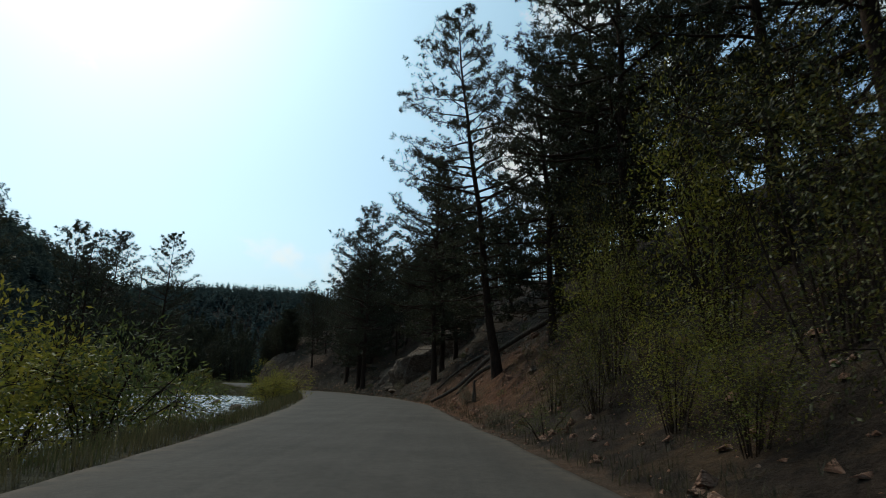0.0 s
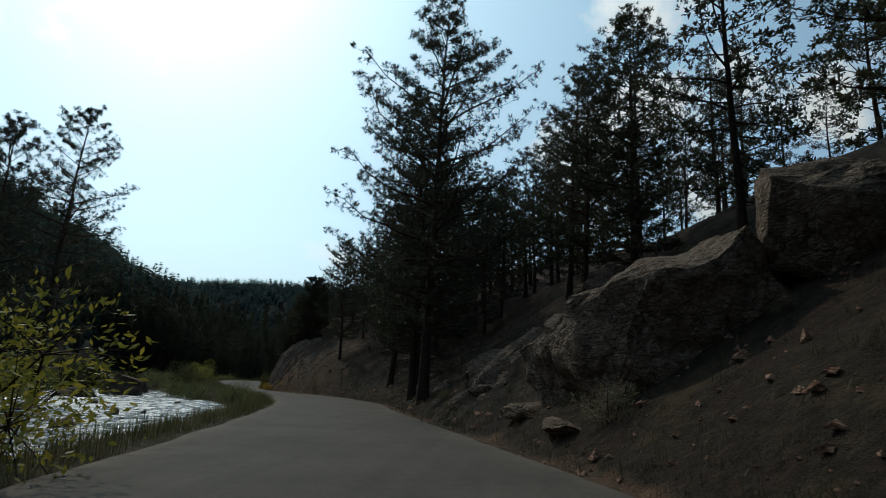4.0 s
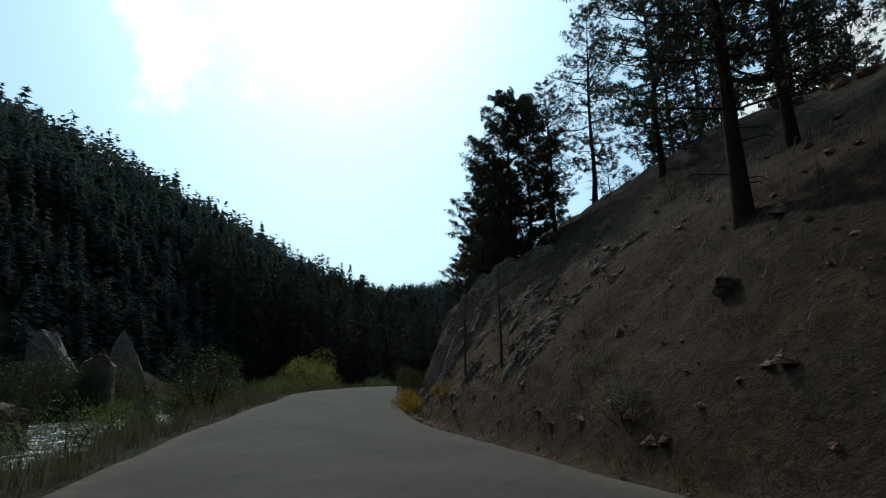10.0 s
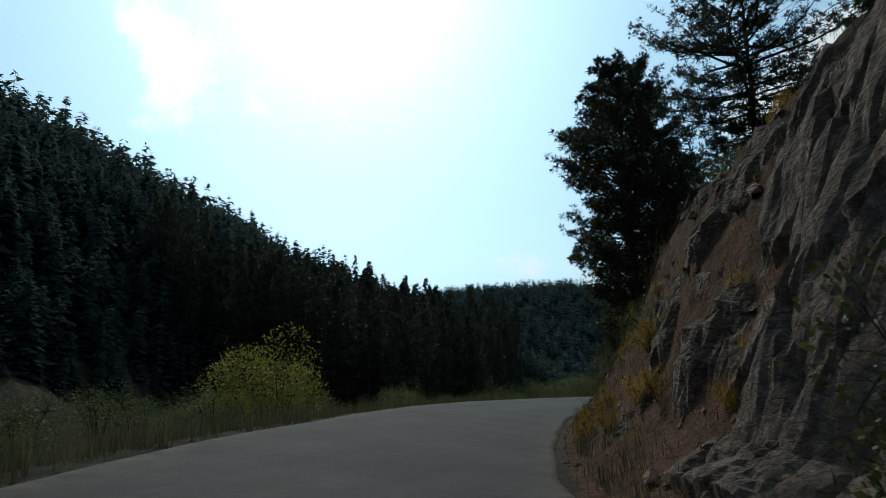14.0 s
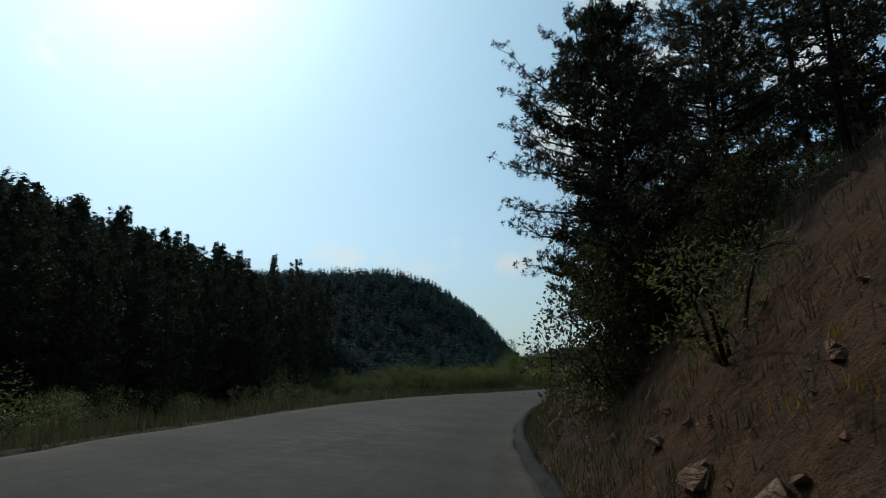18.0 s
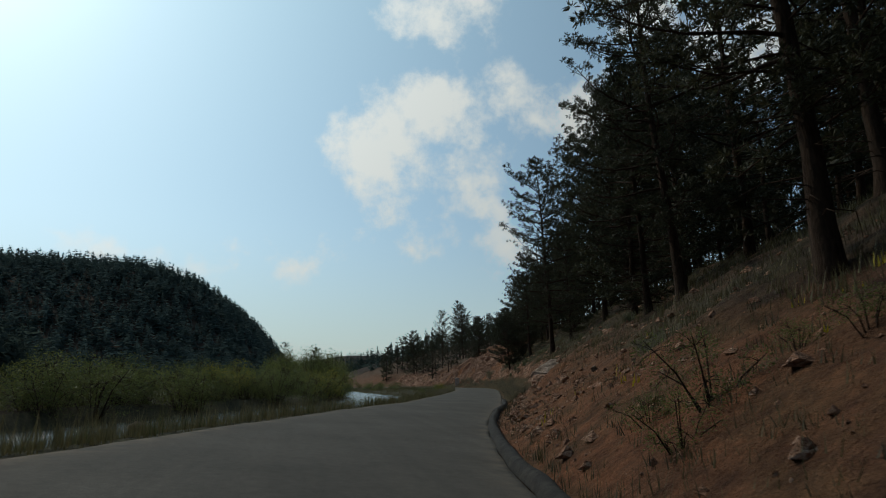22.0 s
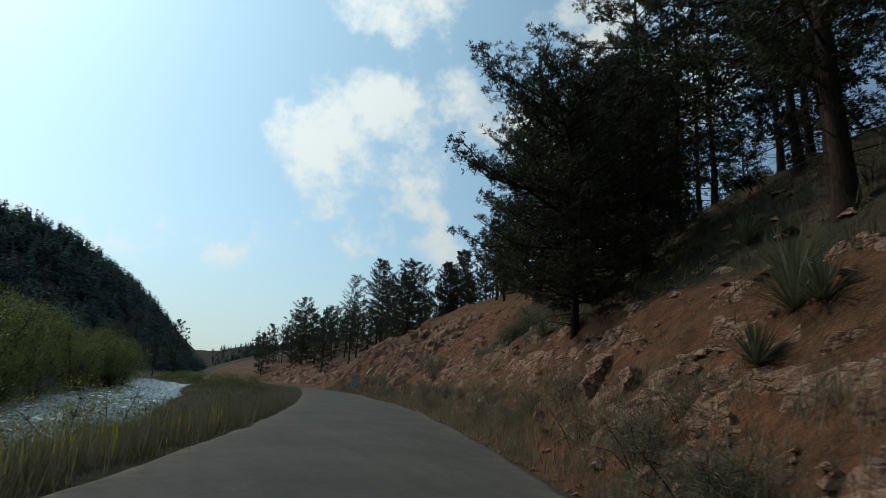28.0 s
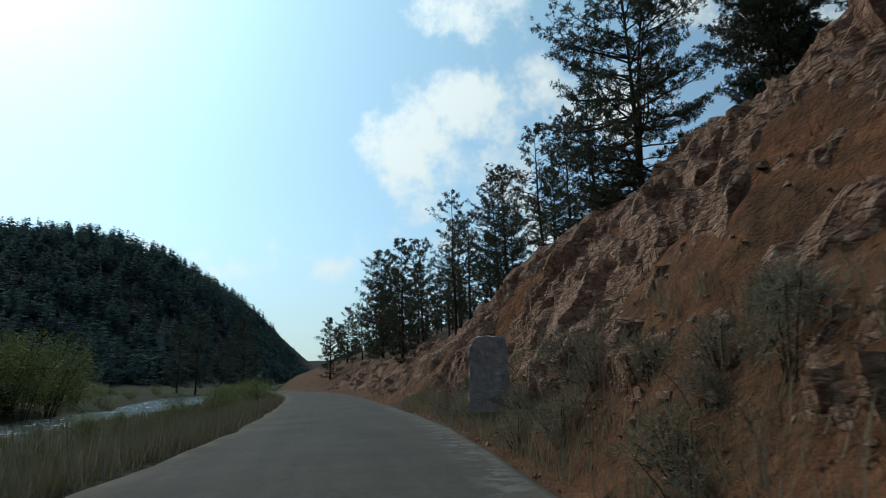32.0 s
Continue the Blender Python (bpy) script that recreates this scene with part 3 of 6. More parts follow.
def land(s, o, rough=True):
    """Height of the land at (s, o)."""
    s, o = np.asarray(s, float), np.asarray(o, float)
    base = np.interp(s, LS, LZ) + bank(s, o)
    er, el = edge_r(s), edge_l(s)
    z = np.zeros_like(s)
    # uphill side
    d = np.maximum(o - er, 0)
    st = np.array([q[0] for q in STATIONS])
    cols = np.array([q[1] for q in STATIONS])
    c = [np.interp(s, st, cols[:, i]) for i in range(8)]
    xs = [np.full_like(s, 0.5), c[0], c[2], c[4], c[6], np.full_like(s, 400.0)]
    zs = [np.full_like(s, -0.06), c[1], c[3], c[5], c[7], c[7] + 60]
    up = np.full_like(s, -0.06)
    for i in range(5):
        f = np.clip((d - xs[i]) / (xs[i + 1] - xs[i]), 0, 1)
        up = np.where(d > xs[i], zs[i] + f * (zs[i + 1] - zs[i]), up)
    # river side
    n_, f_ = -np.interp(s, RIVER_S, RIVER_N), -np.interp(s, RIVER_S, RIVER_F)
    verge = el - 0.9
    t = np.clip((verge - o) / np.maximum(verge - n_, 0.5), 0, 1)
    down = -0.05 + (WATER_Z - 0.25 - base + 0.05) * t * t * (3 - 2 * t)
    wide = np.clip((verge - n_ - 4) / 12, 0, 1)
    t2 = np.clip((verge - o) / np.maximum(verge - n_, 0.5), 0, 1)
    down = down * (1 - wide) + wide * (-0.25 - 0.35 * t2 - 0.95 * np.clip((t2 - 0.85) / 0.15, 0, 1))
    bed = np.clip(np.minimum(n_ - o, o - f_) / 2.0, 0, 1) * -0.5
    far = np.clip((f_ - o) / 3.0, 0, 1)
    low = down + bed + far * 1.35 + np.clip((f_ - o - 3) / 40, 0, 1) * 0.6
    z = np.where(o > er, up, np.where(o < el, np.where(o > verge, -0.05, low), -0.12))
    if rough:
        x, y = at(s, o)
        rk = np.interp(s, ROCKY_S, ROCKY_V)
        side = np.clip((d - 0.8) / 2.5, 0, 1)
        steep = np.clip((d - 1.4) / 2.0, 0, 1) * np.clip(1.4 - d / 16, 0.25, 1)
        z = z + side * 0.55 * fbm(x / 7, y / 7, 3, 4) + side * 0.16 * fbm(x / 1.3, y / 1.3, 5, 3)
        z = z + steep * rk * (0.95 * fbm(x / 3.2 + y / 9, z / 2.6 + y / 3.0, 11, 4, True) + 0.35 * fbm(x / 0.9, y / 0.9, 13, 3, True))
        lf = np.clip((el - 0.6 - o) / 2, 0, 1)
        z = z + lf * (0.22 * fbm(x / 2.5, y / 2.5, 7, 4))
        z = z + np.clip(d, 0, 0.8) * 0.10 * fbm(x / 0.7, y / 0.7, 19, 2)
    x, y = at(s, o)
    back = np.where(o < -32, spur(x, y) + 0.6 * fbm(x / 9, y / 9, 43, 3), -9)
    return np.maximum(base + z, back)


def spur(x, y):
    """The wooded mountain across the river, its height over the valley."""
    foot = np.interp(y, (-300, 0, 60, 110, 150, 200, 260, 300, 330, 380, 430, 520), (-66, -64, -62, -76, -94, -107, -103, -90, -88, -104, -150, -320))
    rise = np.interp(y, (-300, 100, 220, 266, 300, 340, 420), (0.92, 0.92, 0.90, 0.77, 0.64, 0.54, 0.42))
    d = np.maximum(foot - x, 0)
    return 170 * (1 - np.exp(-d * rise / 170))


def dome(x, y):
    """The long rounded hill that closes the valley, and the far ranges behind it."""
    ramp = np.clip((y - 543) / 373, 0, 1)
    ramp = ramp * ramp * (3 - 2 * ramp)
    west = np.maximum(-x - 36.6 + np.clip((y - 800) * 0.092, -60, 60), 0)
    h = 129.5 * (1 - np.exp(-(west / 82) ** 1.62)) * ramp * np.clip(1.25 - np.maximum(y - 980, 0) / 900, 0.2, 1)
    east = np.maximum(x - 120 - (y - 700) * 0.1, 0)
    h2 = 26 * (1 - np.exp(-east / 160)) * np.clip((y - 520) / 260, 0, 1)
    far = 62 * np.exp(-((y - 1900) / 260) ** 2) * (0.75 + 0.5 * fbm(x / 420, y / 420, 31, 3))
    return np.maximum(np.maximum(h, h2), far)


def terrain(x, y):
    s, o = near(x, y)
    inside = land(s, np.clip(o, -70, 90), False)
    return np.maximum(inside, np.maximum(spur(x, y), dome(x, y)) + inside * 0.6 + 1.2 * fbm(x / 30, y / 30, 41, 3))


def ground_z(x, y):
    s, o = near([x], [y], 1)
    if -45 < o[0] < 62:
        return float(land(s, o)[0])
    return float(terrain(np.array([x]), np.array([y]))[0])


# ---- mesh helpers ----


def mesh_from(name, v, f, mats, smooth_faces=False, mat_index=None):
    v, f = np.asarray(v, np.float32), np.asarray(f, np.int32)
    me = bpy.data.meshes.new(name)
    n = f.shape[1]
    me.vertices.add(len(v)), me.loops.add(f.size), me.polygons.add(len(f))
    me.vertices.foreach_set("co", v.ravel())
    me.loops.foreach_set("vertex_index", f.ravel())
    me.polygons.foreach_set("loop_start", np.arange(0, f.size, n, dtype=np.int32))
    me.polygons.foreach_set("use_smooth", np.full(len(f), smooth_faces))
    for m in (mats if isinstance(mats, (list, tuple)) else [mats]):
        me.materials.append(m)
    if mat_index is not None:
        me.polygons.foreach_set("material_index", np.asarray(mat_index, np.int32))
    me.update(calc_edges=True)
    return me


def mask(me, cols):
    a = me.color_attributes.new("mask", "FLOAT_COLOR", "POINT")
    a.data.foreach_set("color", np.asarray(cols, np.float32).ravel())


def grid_faces(nr, nc):
    i = np.arange(nr * nc).reshape(nr, nc)
    return np.stack([i[:-1, :-1], i[:-1, 1:], i[1:, 1:], i[1:, :-1]], -1).reshape(-1, 4)


def part(name, me, parent, label=""):
    ob = new(name, me)
    ob.parent = parent
    return tagged(ob, label)


def empty(name, label, category, group=""):
    ob = new(name)
    ob.empty_display_size = 0.3
    return tagged(ob, label, category, group)


# ---- ground, road, river ----
o_cols = np.unique(np.r_[np.linspace(-46, -28, 13), np.arange(-28, -9, 0.9), np.arange(-9, -3, 0.4), np.arange(-3, 1, 1.0), np.arange(1, 8.5, 0.28),
                         np.arange(8.5, 20, 0.75), np.linspace(20, 62, 22)])
s_rows = np.r_[np.arange(-60, -10, 1.5), np.arange(-10, 400, 0.45), np.arange(400, 560, 2.0)]
gs, go = np.meshgrid(s_rows, o_cols, indexing="ij")
gx, gy = at(gs, go)
gz = land(gs, go)
ground_me = mesh_from("ground", np.stack([gx, gy, gz], -1).reshape(-1, 3), grid_faces(*gs.shape)[:, ::-1], GROUND, True)
RED_S = (-90, 20, 28, 44, 52, 112, 125, 150, 175, 195, 221, 229, 250, 300, 335, 400, 430, 700)
RED_V = (0.1, 0.2, 0.7, 0.6, 0.1, 0.05, 0.25, 0.5, 0.5, 0.25, 0.3, 0.95, 0.9, 0.85, 0.9, 0.8, 0.5, 0.4)


def ground_mask(s, o, z):
    d = o - edge_r(s)
    x, y = at(s, o)
    n = fbm(x / 9, y / 9, 51, 3)
    red = np.interp(s, RED_S, RED_V) * np.clip(1.5 - d / (4.6 + 8 * np.clip((s - 325) / 25, 0, 1)), 0, 1) * (d > 0.2)
    side = np.interp(s, (-90, 100, 120, 190, 205, 290, 300, 338, 346, 700), (0.25, 0.2, 0.25, 0.3, 0.9, 0.7, 1.1, 1.0, 0.1, 0.3))
    grass = np.where(o < edge_l(s), 0.9 + 0 * n, np.where(d > 4, side * (0.6 + 0.6 * n), 0.25))
    # pine litter; the rise towards s 228 also paints in shade on that bank
    duff_shade = np.where(d > 0.6, np.interp(s, (-90, 110, 125, 165, 190, 228, 240, 335, 348, 700), (0.95, 0.95, 0.6, 0.4, 0.6, 0.9, 0.45, 0.45, 0.15, 0.3)), 0.25)
    grass, duff_shade = np.where(o < -33, 0.1, grass), np.where(o < -33, 1.0, duff_shade)
    return np.stack([np.clip(red, 0, 1), np.clip(grass, 0, 1), np.clip(duff_shade, 0, 1), np.ones_like(red)], -1)


mask(ground_me, ground_mask(gs, go, gz).reshape(-1, 4))
tagged(new("ground", ground_me), "reddish hillside soil with dry grass beside a mountain road", "ground", kind="structure")

hx, hy = np.meshgrid(np.r_[np.arange(-900, -420, 30.0), np.arange(-420, 240, 9.0), np.arange(240, 900, 30.0)],
                     np.r_[np.arange(-300, 760, 10.0), np.arange(760, 2600, 26.0)], indexing="ij")
hs, ho = near(hx.ravel(), hy.ravel())
hz = terrain(hx.ravel(), hy.ravel())
hidden = (ho > -43) & (ho < 59) & (hs > -57) & (hs < 555)
hz = np.where(hidden, hz - 6.0, hz)
hill_me = mesh_from("hills", np.stack([hx.ravel(), hy.ravel(), hz], -1), grid_faces(*hx.shape), GROUND, True)
wood = np.clip((hz - 3) / 6, 0, 1)
mask(hill_me, np.stack([0 * wood, 0.9 * (1 - wood), wood, 0 * wood + 1], -1))
tagged(new("ground_hills", hill_me), "wooded hills and valley floor round the canyon", "ground", kind="structure")


def build_road():
    s = np.arange(-60, 520, 0.5)
    rows = []
    rng = np.random.default_rng(5)
    er = edge_r(s) + 0.12 * fbm(s / 2.2, 0 * s, 61, 4)
    el = edge_l(s) + 0.14 * fbm(s / 2.6, 0 * s + 9, 63, 4)
    z = np.interp(s, LS, LZ)
    us = np.r_[0, 0.012, 0.03, np.linspace(0.08, 0.92, 12), 0.97, 0.988, 1]
    vs, ms = [], []
    for u in us:
        o = el + (er - el) * u
        x, y = at(s, o)
        crown = 0.05 * (1 - (2 * u - 1) ** 2)
        drop = -0.16 if u in (0, 1) else 0.0
        vs.append(np.stack([x, y, z + bank(s, o) + crown + drop + 0.01], -1))
        edge = np.clip((0.10 - min(u, 1 - u)) / 0.10, 0, 1) * (1.0 if u < 0.5 else 0.75)
        worn = np.clip(1 - np.abs(u - 0.93) / 0.07, 0, 1) * ((s > 350) & (s < 400)) + 0.35 * np.exp(-((s - 193) / 9) ** 2) * math.exp(-((u - 0.45) / 0.22) ** 2)
        ms.append(np.stack([edge + 0 * s, worn, 0 * s, 0 * s + 1], -1))
    v, m = np.stack(vs, 1).reshape(-1, 3), np.stack(ms, 1).reshape(-1, 4)
    me = mesh_from("road", v, grid_faces(len(s), len(us))[:, ::-1], ASPHALT, True)
    mask(me, m)
    tagged(new("road", me), "narrow worn grey asphalt road without markings, dusty edges", "road", kind="structure")


build_road()


def build_curb():
    """A low hump of asphalt along the uphill edge in the long bend."""
    s = np.arange(184, 268, 0.5)
    fade = np.clip(np.minimum((s - 184) / 6, (268 - s) / 8), 0.02, 1)
    er = edge_r(s) + 0.05 * fbm(s / 2.2, 0 * s, 65, 3)
    vs = []
    for out, up in ((-0.08, -0.05), (-0.03, 0.09), (0.05, 0.14), (0.15, 0.14), (0.24, 0.06), (0.34, -0.25)):
        x, y = at(s, er + out)
        vs.append(np.stack([x, y, np.interp(s, LS, LZ) + bank(s, er + out) + up * (fade if up > 0 else 1) * (1 + 0.25 * fbm(s / 1.1, 0 * s + out, 67, 3)) + 0.02], -1))
    me = mesh_from("curb", np.stack(vs, 1).reshape(-1, 3), grid_faces(len(s), 6)[:, ::-1], CURB, True)
    tagged(new("curb", me), "low dark asphalt curb along the uphill edge of the road", "curb", kind="structure")


build_curb()


def build_river():
    s = np.arange(-90, 560, 1.0)
    n_, f_ = np.interp(s, RIVER_S, RIVER_N), np.interp(s, RIVER_S, RIVER_F)
    us = np.linspace(-0.08, 1.08, 26)
    vs, ms = [], []
    rapid = np.interp(s, (-90, 60, 120, 150, 200, 250, 300, 340, 700), (0.7, 0.95, 1.0, 0.8, 0.5, 0.35, 0.45, 0.7, 0.6))
    for u in us:
        o = -(n_ + (f_ - n_) * u)
        x, y = at(s, o)
        w = 0.10 * fbm(x / 1.6, y / 2.6, 71, 4) + 0.16 * fbm(x / 5, y / 5, 73, 3)
        vs.append(np.stack([x, y, WATER_Z + w * (0.4 + rapid)], -1))
        ms.append(np.stack([rapid * np.clip(1.3 - abs(u - 0.5) * 0.8, 0, 1) + 0 * s, 0 * s, 0 * s, 0 * s + 1], -1))
    me = mesh_from("water", np.stack(vs, 1).reshape(-1, 3), grid_faces(len(s), len(us)), WATER, True)
    mask(me, np.stack(ms, 1).reshape(-1, 4))
    tagged(new("water_river", me), "shallow fast river with white rapids beside the road", "river", kind="structure")


build_river()

# ---- trees ----


def tube(pts, radii, sides):
    """Verts and quads of a tapered tube through pts."""
    pts, radii = np.asarray(pts, float), np.asarray(radii, float)
    d = np.gradient(pts, axis=0)
    d /= np.linalg.norm(d, axis=1)[:, None] + 1e-9
    ref = np.where(np.abs(d[:, 2:3]) > 0.9, np.array([[1.0, 0, 0]]), np.array([[0, 0, 1.0]]))
    a = np.cross(d, ref)
    a /= np.linalg.norm(a, axis=1)[:, None] + 1e-9
    b = np.cross(d, a)
    t = np.linspace(0, 2 * np.pi, sides, endpoint=False)
    v = pts[:, None] + radii[:, None, None] * (a[:, None] * np.cos(t)[None, :, None] + b[:, None] * np.sin(t)[None, :, None])
    n = len(pts)
    i = np.arange(n * sides).reshape(n, sides)
    j = np.roll(i, -1, 1)
    f = np.stack([i[:-1], j[:-1], j[1:], i[1:]], -1).reshape(-1, 4)
    return v.reshape(-1, 3), f


def gather(pieces):
    vs, fs, n = [], [], 0
    for v, f in pieces:
        vs.append(v), fs.append(f + n)
        n += len(v)
    return np.concatenate(vs), np.concatenate(fs)


def tufts(rng, centres, axes, needles, length, width):
    """Bursts of needles: a thin triangle each, all pointing out and along the twig."""
    n = len(centres)
    d = rng.normal(size=(n, needles, 3))
    d /= np.linalg.norm(d, axis=2)[..., None]
    d = d + axes[:, None] * 0.45
    d /= np.linalg.norm(d, axis=2)[..., None]
    ln = length * rng.uniform(0.65, 1.15, (n, needles, 1))
    side = np.cross(d, rng.normal(size=(n, needles, 3)))
    side /= np.linalg.norm(side, axis=2)[..., None] + 1e-9
    c = centres[:, None] + d * 0.02
    a, b, t = c - side * width * 0.3, c + d * ln * 0.55 + side * width, c + d * ln
    v = np.stack([a, b, t], 2).reshape(-1, 3)
    return v, np.arange(len(v)).reshape(-1, 3)


def pine_mesh(seed, H, bare, spread, limbs, twigs, poms, needles, length, width, lean=0.0, fork=0.0, round_top=2.6, twig_sides=3):
    """Trunk mesh and crown mesh of a ponderosa pine H metres high, bare to that share of its height.
    Every limb carries side twigs, every twig a few round tufts of needles."""
    rng = np.random.default_rng(seed)
    zs = np.linspace(-0.6, H, 14)
    wob = np.cumsum(rng.normal(0, 0.05 * H / 20, (14, 2)), 0)
    wob -= wob[0]
    pts = np.c_[wob[:, 0] + lean * (np.clip(zs, 0, None) / H) ** 1.5, wob[:, 1], zs]
    r0 = 0.0095 * H + 0.05
    rad = r0 * np.clip(1 - (zs / H) * 0.93, 0.05, 1.05)
    rad[0:2] *= (1.45, 1.15)
    trunk = [tube(pts, rad, 9)]
    stems = [pts]
    if fork:
        p2 = pts.copy()
        g = np.clip(zs - fork * H, 0, None)
        p2[:, 0] += g * 0.17 * (1 + 0.5 * np.sin(g * 0.4))
        p2[:, 1] -= g * 0.12
        first = max(0, int(np.searchsorted(zs, fork * H)) - 1)
        trunk.append(tube(p2[first:], rad[first:] * 0.8, 7))
        stems.append(p2)
    wood, cen, axs = [], [], []
    for k in range(limbs):
        u = bare + (0.985 - bare) * ((k + rng.uniform(0, 1)) / limbs)
        z = u * H
        stem = stems[k % len(stems)] if u > fork else pts
        p0 = np.array([np.interp(z, zs, stem[:, 0]), np.interp(z, zs, stem[:, 1]), z])
        crown = (u - bare) / (1 - bare)
        reach = spread * H * (0.55 + 0.45 * min(1, crown / 0.3)) * max(0.06, 1 - crown ** round_top) ** 0.75 * rng.choice((0.5, 0.75, 0.95, 1.05, 1.2), p=(0.15, 0.2, 0.3, 0.25, 0.1)) * rng.uniform(0.9, 1.1)
        az = k * 2.399 + rng.normal(0, 0.6)
        rise = rng.uniform(-0.22, 0.25) + 0.85 * crown ** 1.2
        h = np.array([math.cos(az), math.sin(az)])
        t = np.linspace(0, 1, 6)
        bend = rng.normal(0, 0.22)
        lp = np.stack([p0[0] + reach * t * (h[0] - bend * t * h[1]), p0[1] + reach * t * (h[1] + bend * t * h[0]),
                       p0[2] + reach * (rise * t - 0.25 * t ** 2 + 0.34 * t ** 4) + rng.normal(0, 0.03 * reach, 6) * t], -1)
        rr = max(0.022, 0.019 * reach) * (1 - 0.75 * t)
        wood.append(tube(lp, rr, 4 if twig_sides == 3 else 3))
        m = max(2, int(round(twigs * (0.35 + 0.75 * reach / (spread * H)))))
        for q in range(m):
            tt = 1.0 if q == 0 else 1 - 0.80 * ((q + rng.uniform(-0.4, 0.4)) / m) ** 1.15
            a = np.array([np.interp(tt, t, lp[:, i]) for i in range(3)])
            ang = az + (1 if q % 2 else -1) * rng.uniform(0.35, 1.15) * (0.3 if q == 0 else 1)
            ln = min(1.25, reach * 0.36) * (1.25 - 0.55 * tt) * rng.uniform(0.55, 1.15)
            d = np.array([math.cos(ang), math.sin(ang), rng.uniform(-0.10, 0.55) + 0.3 * crown])
            b = a + d * ln
            if twig_sides:
                wood.append(tube(np.stack([a, a + d * ln * 0.55 - np.array([0, 0, 0.06 * ln]), b]), [0.020, 0.014, 0.008], 3))
            n = max(1, int(round(poms * rng.uniform(0.7, 1.3))))
            f = 1 - 0.62 * np.sort(rng.uniform(0, 1, n))
            f[0] = 1.0
            side = rng.normal(0, 0.14, (n, 3)) * np.array([1, 1, 0.7]) * min(1.0, 0.5 + ln * 0.5)
            side[:, 2] += 0.05
            c = a + d * ln * f[:, None] + side
            ax = d + side * 2.0 + np.array([0, 0, 0.35])
            cen.append(c), axs.append(ax / np.linalg.norm(ax, axis=1)[:, None])
    for k in range(int(limbs * 0.35)):
        u = rng.uniform(bare * 0.35, bare + 0.12)
        az, ln = rng.uniform(0, 6.28), rng.uniform(0.5, 2.2)
        p0 = np.array([np.interp(u * H, zs, pts[:, 0]), np.interp(u * H, zs, pts[:, 1]), u * H])
        wood.append(tube(np.stack([p0, p0 + ln * 0.6 * np.array([math.cos(az), math.sin(az), 0.02]), p0 + ln * np.array([math.cos(az + 0.2), math.sin(az + 0.2), -0.2])]), [0.026, 0.016, 0.006], 3))
    cen, axs = np.concatenate(cen), np.concatenate(axs)
    tv, tf = tufts(rng, cen, axs, needles, length, width)
    wv, wf = gather(trunk + wood)
    return mesh_from("trunk", wv, wf, BARK, True), mesh_from("crown", tv, tf, NEEDLES)


def pine(name, label, group, *a, **k):
    t, c = pine_mesh(*a, **k)
    ob = empty(name, label, "tree", group)
    part("trunk", t, ob, "dark furrowed trunk and limbs"), part("crown", c, ob, "dark green needle tufts")
    return ob


PINE_GROUP = "ponderosa pines on the slope"
near_kinds, mid_kinds = [], []
for i, (H, bare, spread, limbs, twigs, lean, fork) in enumerate(((22, 0.13, 0.185, 84, 9, 0.6, 0), (20, 0.15, 0.215, 86, 10, -0.5, 0), (15, 0.05, 0.225, 76, 9, 0.2, 0), (24, 0.16, 0.165, 84, 9, 0.9, 0),
                                                              (13, 0.06, 0.23, 62, 8, 0.3, 0), (17, 0.10, 0.235, 104, 9, -0.9, 0.36), (14, 0.05, 0.30, 100, 11, 0.2, 0.12), (10, 0.05, 0.22, 72, 9, 0.15, 0))):
    near_kinds.append((H, pine("pine_tree", "tall dark ponderosa pine rooted on the dry slope", PINE_GROUP, 100 + i, H, bare, spread, limbs, twigs, 4.0, 18, 0.215, 0.036, lean=lean, fork=fork)))
for i, (H, bare, spread, limbs, twigs) in enumerate(((16, 0.08, 0.205, 54, 6), (19, 0.12, 0.195, 58, 6), (13, 0.04, 0.22, 50, 6), (21, 0.16, 0.175, 58, 6), (10, 0.03, 0.24, 46, 5))):
    mid_kinds.append((H, pine("pine_tree", "ponderosa pine among the trees of the wooded slope", PINE_GROUP, 200 + i, H, bare, spread, limbs, twigs, 3.5, 9, 0.30, 0.078, twig_sides=0)))
broad_kinds = [(12, pine("pine_tree", "broad low-branched ponderosa pine on the red bank", PINE_GROUP, 190 + i, 12, 0.10, 0.34, 112, 10, 4.0, 15, 0.24, 0.038, lean=0.5, fork=0.2, round_top=5.0)) for i in range(2)]
used = set()


def put(kinds, i, x, y, z, H, turn, lean=(0, 0)):
    """A tree of that kind, scaled to H metres."""
    h0, ob = kinds[i % len(kinds)]
    k = H / h0
    m = pose(x, y, z - 0.1, lean[0], lean[1], turn) @ Matrix.Scale(k, 4)
    if ob.name not in used:
        used.add(ob.name)
        ob.matrix_basis = m
        return ob
    base = copy_thing(ob, Matrix.Identity(4))
    base.matrix_basis = m
    return base


TREE_SPOTS = []


def tree(s, o, H, kind, turn=0, lean=(0, 0), kinds=near_kinds):
    x, y = at(s, o)
    z = float(land(np.array([s]), np.array([o]))[0])
    TREE_SPOTS.append((float(x), float(y)))
    return put(kinds, kind, float(x), float(y), z, H, turn, lean)


